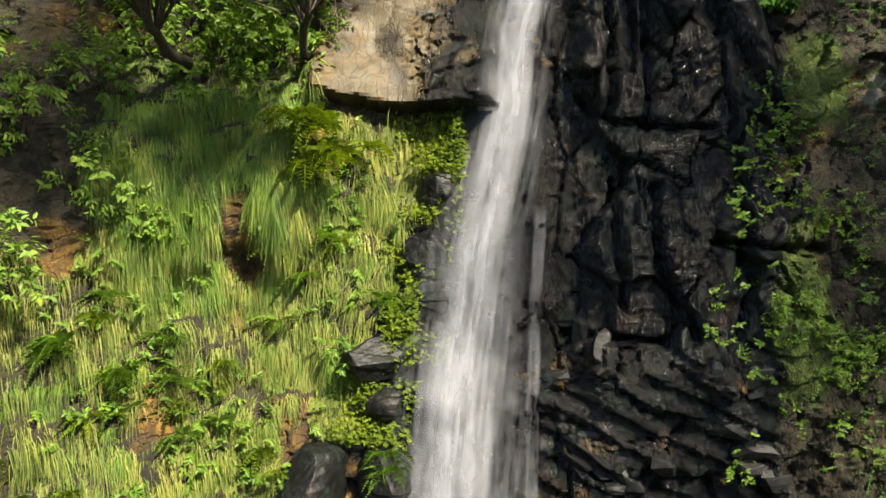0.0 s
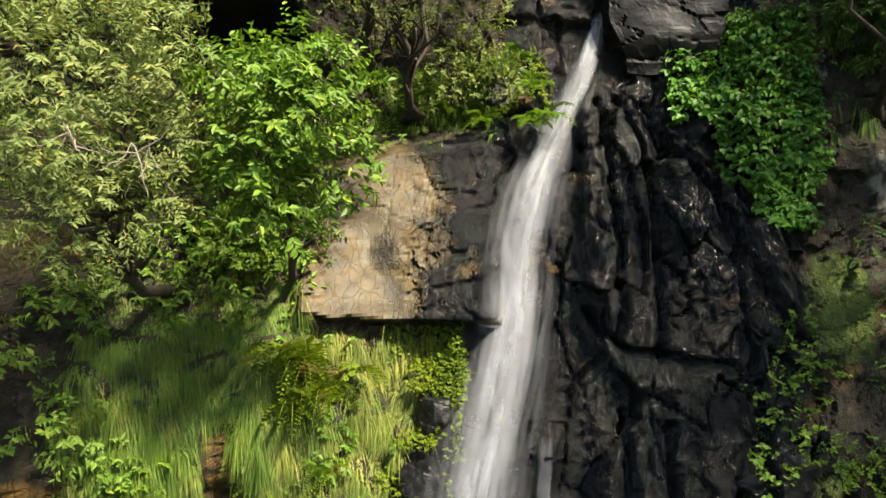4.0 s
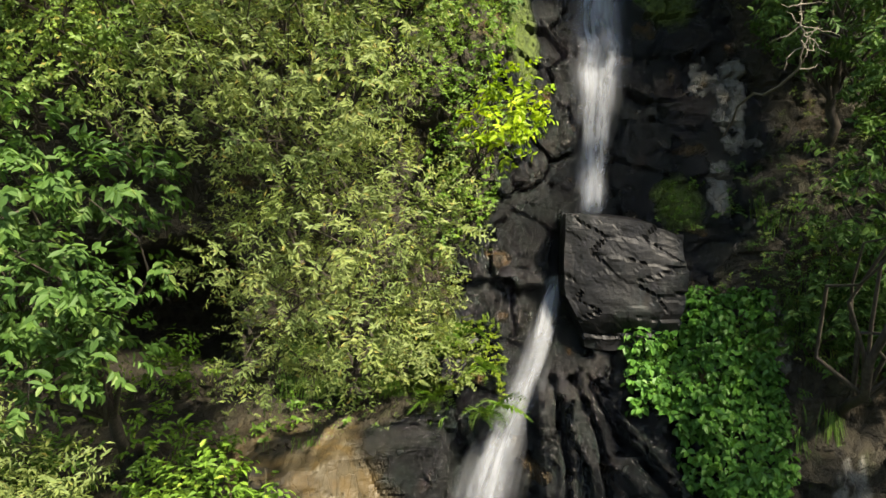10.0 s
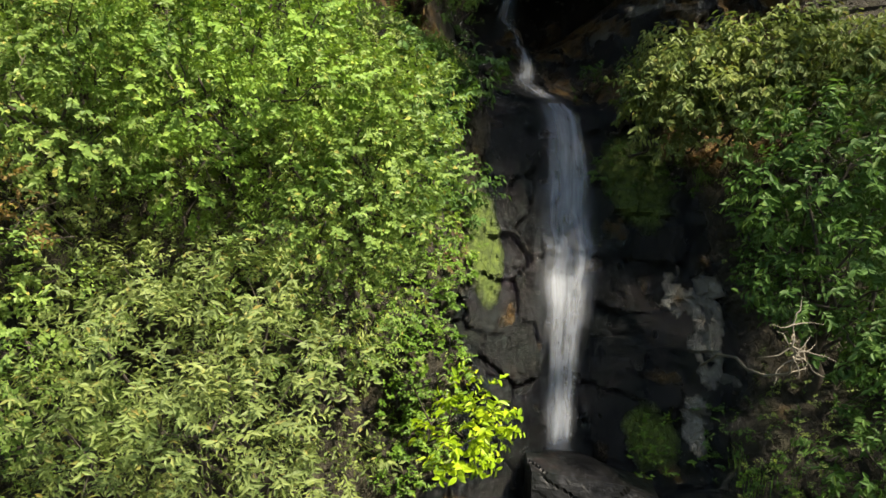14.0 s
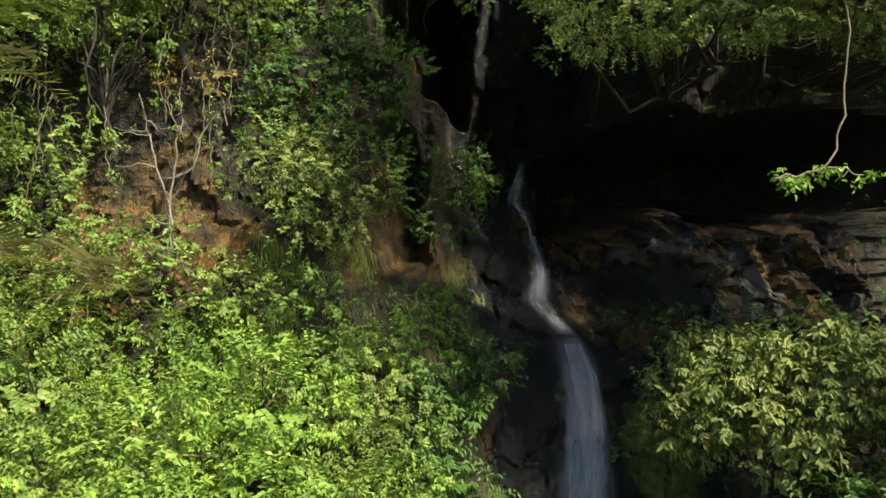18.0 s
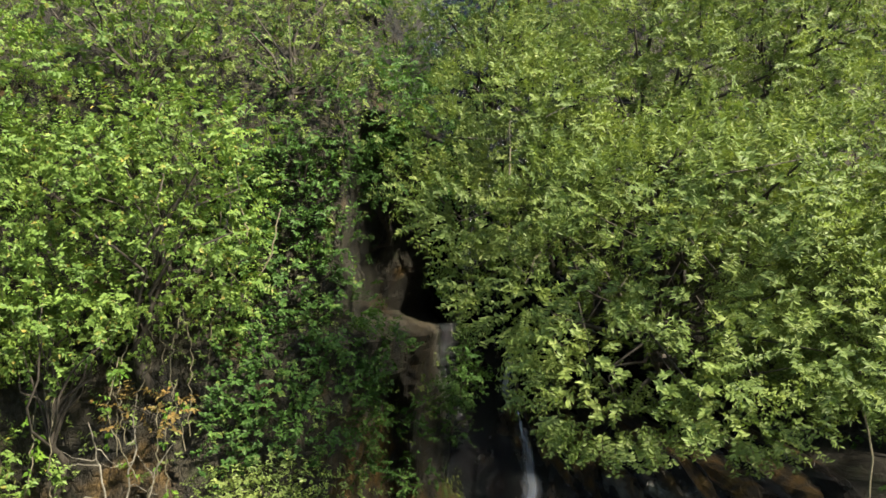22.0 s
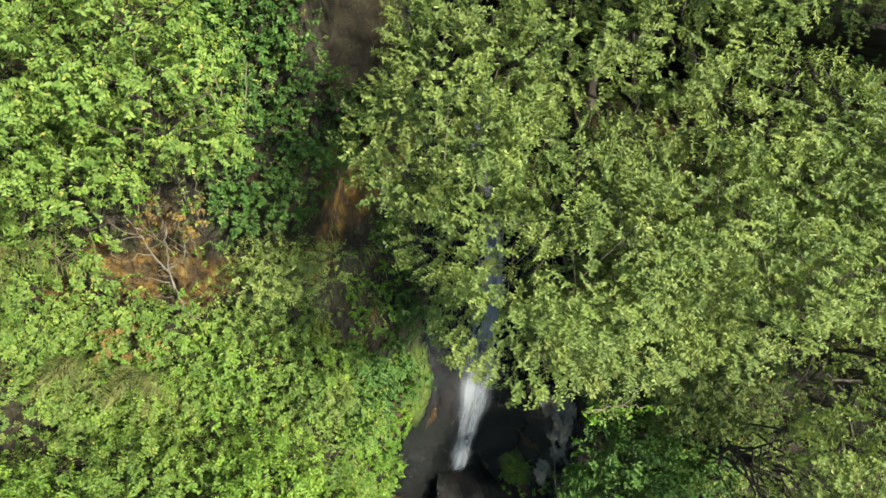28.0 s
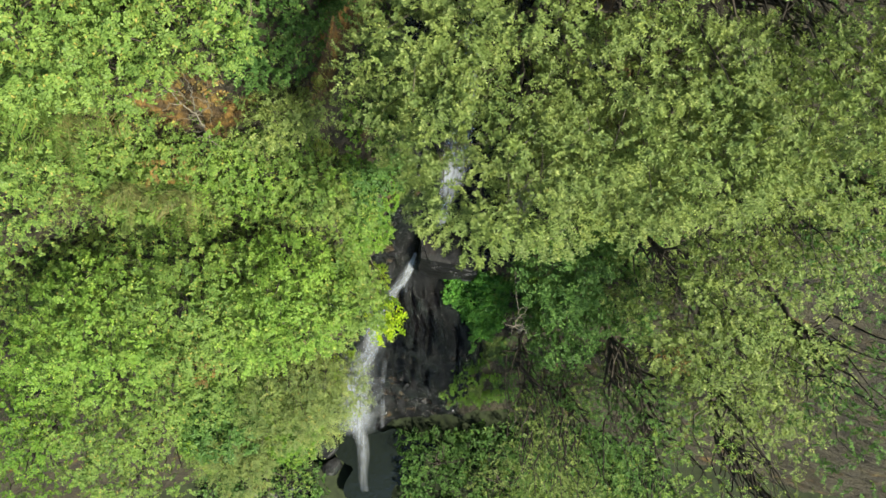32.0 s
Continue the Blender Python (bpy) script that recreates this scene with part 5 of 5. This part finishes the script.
def floor_plants(seed):
    """Broad-leaved plants over the gorge floor."""
    rng = np.random.RandomState(seed)
    n = 3400
    x, y = np.concatenate((rng.uniform(2.6, 18, n), rng.uniform(-9, -2.0, n // 3))), rng.uniform(0, 13, n + n // 3)
    P = np.stack((x, y, -9.2 + 0.10 * np.clip(np.abs(x - 0.5) - 3, 0, 60) + rng.uniform(0.1, 1.0, len(x))), -1)
    v, f = sprays(P, np.array((0, 0, 0.8)) + 0.7 * rng.normal(size=P.shape), rng, 7, 0.5, 0.26, 0.13, 0.4)
    return tagged(new("undergrowth", mesh_of("undergrowth", v, f, DARK)), "dark leafy plants over the gorge floor", "undergrowth", kind="stuff")


floor_plants(211)


def cushion(x, z, rx, rz, seed, mat, label, name="moss_cushion", out=0.4):
    """A cushion of moss and tiny leaves bulging from the rock."""
    rng = np.random.RandomState(seed)
    m = int(900 * rx * rz)
    a, r = rng.uniform(0, 2 * math.pi, m), rng.rand(m) ** 0.5
    px, pz = x + rx * r * np.cos(a), z + rz * r * np.sin(a)
    rag = fbm(px * 3, pz * 3, seed, 3)
    ok = r < 0.55 + 0.8 * rag
    px, pz, r = px[ok], pz[ok], r[ok]
    P = np.stack((px, surf(px, pz) - out * (1 - 0.5 * r ** 2) * rng.uniform(0.8, 1.05, len(px)), pz), -1)
    v, f = sprays(P, np.array((0, -0.6, 0.5)) + 0.6 * rng.normal(size=P.shape), rng, 8, 0.11, 0.05, 0.034, 0.2)
    foot = np.array((x, float(surf(x, z)), z))
    ob = new(name, mesh_of(name, v - foot, f, mat))
    ob.location = foot
    return tagged(ob, label, "moss", label, "stuff")


for k, (x, z, rx, rz) in enumerate(((-0.45, 0.85, 0.5, 0.18), (-0.75, -0.9, 0.4, 0.55), (-0.95, -1.35, 0.45, 0.25), (-1.5, -2.65, 0.3, 0.4), (-1.55, -3.45, 0.75, 0.3), (-0.9, -3.5, 0.4, 0.25), (0.25, 2.1, 0.35, 0.7), (-0.2, 2.0, 0.5, 0.4))):
    cushion(x, z, rx, rz, 810 + k, MOSS, "yellow-green moss cushion on a boulder's shoulder")


# ---- grass ----
def grass(name, label, zones, tufts, blades, length, mat, seed, rock=0.4, out=0.3, patchy=0.0, wide=0.007):
    """Tufts of long blades that lean out from the cliff and hang down."""
    rng = np.random.RandomState(seed)
    V = []
    for x0, x1, z0, z1 in zones:
        m = int(tufts * (x1 - x0) * (z1 - z0))
        x, z = rng.uniform(x0, x1, m), rng.uniform(z0, z1, m)
        ok = ~bare(x, z) & (rock_mask(x, z) < rock) & (fbm(x * 0.9, z * 0.9, seed, 3) > patchy)
        rag = np.abs(0.5 * (fbm(x * 2, z * 2, seed + 5, 3) - 0.5))
        ok &= (x - x0 > rag) & (x1 - x > rag) & (z - z0 > rag) & (z1 - z > rag)
        x, z = np.repeat(x[ok], blades), np.repeat(z[ok], blades)
        tuft = np.repeat(rng.uniform(0.6, 1.3, ok.sum()), blades)
        lean = np.repeat(rng.normal(0, 0.16, ok.sum()), blades)
        n = len(x)
        x, z = x + rng.normal(0, 0.07, n), z + rng.normal(0, 0.07, n)
        L = length * tuft * rng.uniform(0.6, 1.25, n)
        o, s, u = out * rng.uniform(0.3, 1.1, n), lean + rng.normal(0, 0.16, n), rng.uniform(0.02, 0.3, n)
        y = surf(x, z)
        w = wide * rng.uniform(0.6, 1.4, n)
        turn = rng.uniform(-0.9, 0.9, n)
        pts = []
        for t, k in ((0, 0.8), (0.33, 1.0), (0.68, 0.7), (1, 0.12)):
            c = np.stack((x + L * s * t, y - L * o * (t - 0.35 * t * t) * 1.3, z + L * (u * t - (u + 0.95) * t * t)), -1)
            d = np.stack((np.cos(turn), np.sin(turn), 0 * turn), -1) * (w * k)[:, None]
            pts += [c - d, c + d]
        V.append(np.stack(pts, 1))
    v = np.concatenate(V)
    f = (np.arange(len(v))[:, None, None] * 8 + np.array(((0, 1, 3, 2), (2, 3, 5, 4), (4, 5, 7, 6)))[None]).reshape(-1, 4)
    return tagged(new(name, mesh_of(name, v, f, mat)), label, "grass", kind="stuff")


grass("hanging_grass", "long green grass hanging in a curtain over a swelling of the cliff", ((-6.2, -2.5, 1.0, 4.0), (-6.0, -3.0, -0.8, 1.2)), 44, 32, 0.56, GRASS_GREEN, 301, wide=0.0055)
grass("hanging_grass", "pale yellow-green grass hanging over wet earth", ((-8.5, -0.6, -8, 0.6), (-3.4, -0.4, 0.2, 3.0), (-0.6, 0.1, 0.8, 2.9)), 24, 24, 0.56, GRASS, 302, 0.55, patchy=0.30, wide=0.0068)
grass("hanging_grass", "green strands among pale grass beside the fall", ((-8.5, -0.8, -6.5, 0.4), (-3.4, -0.6, 0.4, 2.9)), 13, 30, 0.46, GRASS_GREEN, 308, 0.55, patchy=0.4, wide=0.005)
grass("hanging_grass", "pale strands among the green grass of the swelling", ((-6.2, -2.5, -0.6, 4.0),), 16, 30, 0.46, GRASS, 307, wide=0.0045)
grass("hanging_grass", "green grass on the ledge above the tan rock", ((-2.4, 2.3, 6.6, 8.6),), 26, 24, 0.34, GRASS_GREEN, 303, 0.9, patchy=0.3)
grass("hanging_grass", "dry straw-coloured grass on the brow beside the gully", ((0.2, 3.3, 18.6, 20.9),), 18, 20, 0.6, GRASS, 304, 2, patchy=0.36, wide=0.006)
grass("hanging_grass", "dull grass hanging down the shaded right wall", ((7.4, 9.2, 6.5, 11.5), (6.2, 8.0, 15.6, 17.0)), 9, 18, 0.8, GRASS_GREEN, 305, 0.95, patchy=0.42)
grass("hanging_grass", "thin green grass on orange earth", ((-2.6, 3.0, 18.6, 21.2),), 15, 16, 0.5, GRASS_GREEN, 306, 2, patchy=0.42, wide=0.006)


# ---- ferns, fronds and vines ----
def frond_mesh(name, length, pairs, leaf, mat, seed, arch=0.5, width=0.03):
    """A feathered frond along +x that arches down, with leaflets in pairs."""
    rng = np.random.RandomState(seed)
    t = np.linspace(0.06, 1, pairs)
    size = np.sin(np.clip(t, 0, 1) ** 0.7 * math.pi * 0.95 + 0.05)
    mid = np.stack((length * t * (1 - 0.15 * t), 0 * t, length * (0.35 * t - (0.35 + arch) * t * t)), -1)
    V, F = [], []
    for s in (-1, 1):
        for k in range(pairs):
            a = mid[k]
            d = np.array((0.45, s * 1.0, -0.25 + 0.15 * rng.normal())) * leaf * size[k]
            e = np.array((width, 0, 0.004))
            V.append((a - e * 0.5, a + d * 0.5 + e, a + d, a + d * 0.5 - e))
    v = np.array(V).reshape(-1, 3)
    f = (np.arange(len(V))[:, None, None] * 4 + np.array(((0, 1, 2), (0, 2, 3)))[None]).reshape(-1, 3)
    stem_v, stem_f = tube(np.concatenate((((0, 0, 0),), mid)), np.linspace(0.008, 0.002, pairs + 1), 3)
    stem_t = np.concatenate((stem_f[:, (0, 1, 2)], stem_f[:, (0, 2, 3)]))
    return mesh_of(name, *join(((v, f), (stem_v, stem_t))), mat)


FERN_MESH = [frond_mesh("frond", 0.62, 15, 0.17, BRIGHT, 1), frond_mesh("frond", 0.5, 13, 0.14, MOSS, 2, 0.7)]
PALM_MESH = [frond_mesh("frond", 1.5, 22, 0.42, LIGHT, 3, 0.55, 0.022), frond_mesh("frond", 1.2, 18, 0.34, DRY, 4, 0.7, 0.02)]


def fern(x, z, mesh, count, seed, name, label, category, lift=0.3, size=1.0, off=0.15):
    rng = np.random.RandomState(seed)
    at = (x, float(surf(x, z)) - off, z)
    f = root(name, at, label, category, label)
    for k in range(count):
        ob = part("frond", mesh, f)
        ob.rotation_euler = (rng.normal(0, 0.2), -lift + rng.normal(0, 0.25), -math.pi / 2 + (k - (count - 1) / 2) * 2.4 / count + rng.normal(0, 0.15))
        ob.scale = (size * rng.uniform(0.75, 1.2),) * 3
    return f


rng = np.random.RandomState(400)
for k in range(46):
    x, z = (rng.uniform(-7.8, -0.9), rng.uniform(-5.5, 0.6)) if k < 20 else (rng.uniform(-7.6, -4.6), rng.uniform(-5.0, 0.2))
    fern(x, z, FERN_MESH[k % 3 == 0], rng.randint(5, 9), 410 + k, "fern", "green fern with arching fronds among hanging grass", "fern")
for k in range(12):
    x, z = rng.uniform(-2.9, -1.4), rng.uniform(1.6, 3.0)
    fern(x, z, FERN_MESH[1], rng.randint(5, 8), 450 + k, "fern", "yellow-green fern under the tan ledge", "fern", 0.2, 1.35, 0.5)
for k in range(12):
    x, z = rng.uniform(-1.5, 2.2), rng.uniform(6.9, 8.8)
    fern(x, z, FERN_MESH[0], rng.randint(5, 8), 470 + k, "fern", "green fern on the ledge above tan rock", "fern", 0.3, 1.0, 0.4)
for k, (x, z) in enumerate(((-5.6, 25.2), (-5.2, 24.0), (-5.7, 22.6), (-5.0, 23.2), (-6.2, 24.4), (-4.4, 20.4), (-3.2, 20.0), (-6.0, 20.6))):
    fern(x, z, PALM_MESH[k % 4 == 3 or k in (5, 6)], 7, 500 + k, "palm_fern", "tall feathery palm-like fern on the slope", "fern", 0.45, 1.0, 1.9)


def branch(points, thick, mat, name, label, category, seed, twigs=6, reach=0.5):
    """A bare bough with forked twigs."""
    rng = np.random.RandomState(seed)
    line = np.concatenate([bent(a, b, rng, 0, 0.10, 7)[:-1] for a, b in zip(points[:-1], points[1:])] + [np.asarray(points[-1:], float)])
    foot = line[0]
    t = root(name, foot, label, category)
    part("bough", mesh_of("bough", tube(line - foot, np.linspace(thick, thick * 0.35, len(line)), 6)[0], tube(line, np.ones(len(line)), 6)[1], mat, True), t)
    for k in range(twigs):
        a = line[rng.randint(len(line) // 3, len(line))]
        d = unit(rng.normal(size=3) * np.array((1, 0.5, 1)) + np.array((0, -0.3, 0.1)))
        p = bent(a, a + d * reach * rng.uniform(0.5, 1.2), rng, 0.05, 0.18, 6)
        v, f = tube(p - foot, np.linspace(thick * 0.45, 0.003, 6), 4)
        part("twig", mesh_of("twig", v, f, mat, True), t)
    return t


def off_cliff(x, z, gap):
    return (x, float(surf(x, z)) - gap, z)


FORK = (-2.65, 17.55, 21.4)
BARE = "bare pale branching bough against the slope"
branch([off_cliff(-2.7, 20.3, 0.05), (-2.65, 17.5, 20.9), FORK, (-2.9, 17.4, 22.3), (-3.1, 17.3, 23.2)], 0.028, PALE_TWIG, "bare_bough", BARE, "branch", 601, 7, 0.6)
branch([FORK, (-2.2, 17.3, 22.0), (-1.8, 17.2, 22.9)], 0.02, PALE_TWIG, "bare_bough", BARE, "branch", 602, 5, 0.5)
branch([FORK, (-2.45, 17.4, 22.6), (-2.4, 17.3, 23.6)], 0.02, PALE_TWIG, "bare_bough", BARE, "branch", 603, 4, 0.5)
branch([FORK, (-2.5, 17.3, 20.8), (-2.2, 17.1, 20.2)], 0.018, PALE_TWIG, "bare_bough", BARE, "branch", 604, 8, 0.45)
DEAD = "dead grey twigs sticking out of a crown"
branch([off_cliff(-3.2, 4.6, 0.0), (-3.2, 10.6, 5.0), (-3.0, 8.95, 5.4), (-2.8, 8.8, 5.0)], 0.018, PALE_TWIG, "dead_branch", DEAD, "branch", 605, 10, 0.5)
branch([off_cliff(-3.8, 4.8, 0.0), (-3.9, 10.2, 5.4), (-3.7, 9.0, 5.6), (-3.5, 8.8, 5.3)], 0.018, PALE_TWIG, "dead_branch", DEAD, "branch", 606, 9, 0.45)
branch([off_cliff(-4.8, 15.6, 0.0), (-4.6, 14.6, 16.2), (-4.2, 14.2, 17.0), (-3.9, 14.0, 17.6)], 0.018, PALE_TWIG, "dead_branch", DEAD, "branch", 607, 7, 0.9)
branch([off_cliff(-4.3, 15.4, 0.0), (-4.4, 14.4, 15.9), (-3.9, 14.1, 16.5)], 0.025, PALE_TWIG, "dead_branch", DEAD, "branch", 608, 6, 0.8)
branch([off_cliff(7.2, 12.6, 0.0), (6.9, 14.2, 13.0), (6.65, 13.5, 13.4), (6.6, 13.4, 13.9)], 0.025, PALE_TWIG, "dead_branch", DEAD, "branch", 609, 16, 0.55)


def vine(points, seed, label="thin bare vine hanging from the trees", thick=0.011, leaves=0):
    """A hanging stem, with or without leaves."""
    rng = np.random.RandomState(seed)
    p = np.asarray(points, float)
    s = np.linspace(0, 1, 24)
    k = np.linspace(0, 1, len(p))
    line = np.stack([np.interp(s, k, p[:, i]) for i in range(3)], -1)
    for _ in range(4):
        line[1:-1] = (line[:-2] + 2 * line[1:-1] + line[2:]) / 4
    line[1:-1] += rng.normal(0, 0.02, line[1:-1].shape)
    foot = line[0].copy()
    t = root("vine", foot, label, "vine", label)
    v, f = tube(line - foot, np.full(24, thick), 5)
    part("stem", mesh_of("stem", v, f, VINE, True), t)
    if leaves:
        q = line[rng.randint(0, 24, leaves)] - foot + rng.normal(0, 0.06, (leaves, 3))
        part("leaves", mesh_of("leaves", *sprays(q, np.array((0, -0.5, -0.4)) + rng.normal(size=q.shape), rng, 4, 0.14, 0.10, 0.06, 0.6), BRIGHT), t)
    return t


LOOP = "thin vine hanging in a loop between crowns"
vine([(-1.25, 17.4, 26.4), (-1.2, 17.3, 25.7), (-0.85, 17.2, 25.15), (-0.45, 17.3, 25.6), (-0.35, 17.6, 26.5)], 701, LOOP)
vine([(-1.0, 17.4, 26.6), (-0.75, 17.2, 26.0), (-0.9, 17.2, 25.9), (-1.2, 17.4, 26.2)], 702, LOOP)
vine([(2.9, 14.9, 27.4), (2.85, 14.7, 26.3), (2.8, 14.7, 25.6), (3.05, 14.6, 25.3), (3.3, 14.7, 25.7), (3.4, 15.0, 26.4)], 703, LOOP)
HANG = "thin bare twig hanging out of a grey-green crown"
vine([(6.8, 13.9, 24.6), (6.76, 13.6, 23.2), (6.67, 13.6, 22.4), (6.56, 13.6, 21.75), (6.35, 13.6, 21.48), (6.0, 13.6, 21.38), (5.73, 13.6, 21.36)], 704, HANG, 0.014)
vine([(5.7, 13.6, 21.36), (6.0, 13.55, 21.38), (6.4, 13.6, 21.5), (6.7, 13.6, 21.44), (7.1, 13.6, 21.40)], 707, "leafy spray at the tip of a hanging twig", 0.010, 36)
vine([off_cliff(-2.1, 6.3, 0.9), (-2.1, 15.6, 5.4), (-2.08, 15.55, 4.4), (-2.05, 15.6, 3.3)], 705, "narrow leafy vine hanging down tan rock", 0.012, 60)
vine([off_cliff(-2.3, 6.2, 0.9), (-2.3, 15.6, 5.2), (-2.28, 15.6, 4.5)], 706, "narrow leafy vine hanging down tan rock", 0.012, 40)
rng = np.random.RandomState(710)
for k in range(26):
    x, z = rng.uniform(-5.6, -1.4), rng.uniform(22.6, 26.4)
    y = float(cliff_base(np.array(x), np.array(z))) - rng.uniform(0.7, 1.3)
    vine([(x, y, z), (x + rng.normal(0, 0.15), y - 0.1, z - 0.8), (x + rng.normal(0, 0.2), y, z - rng.uniform(1.4, 2.4))], 711 + k, "thin vine hanging down the upper slope", 0.009, int(rng.choice((0, 0, 14))))
for k in range(14):
    x, z = rng.uniform(-4.6, -1.5), rng.uniform(15.5, 18.0)
    y = float(cliff_base(np.array(x), np.array(z))) - rng.uniform(1.6, 2.4)
    vine([(x, y, z), (x + rng.normal(0, 0.2), y - 0.1, z - 0.7), (x + rng.normal(0, 0.2), y, z - rng.uniform(1.0, 1.8))], 751 + k, "thin vine hanging among slope shrubs", 0.009, int(rng.choice((0, 0, 12))))
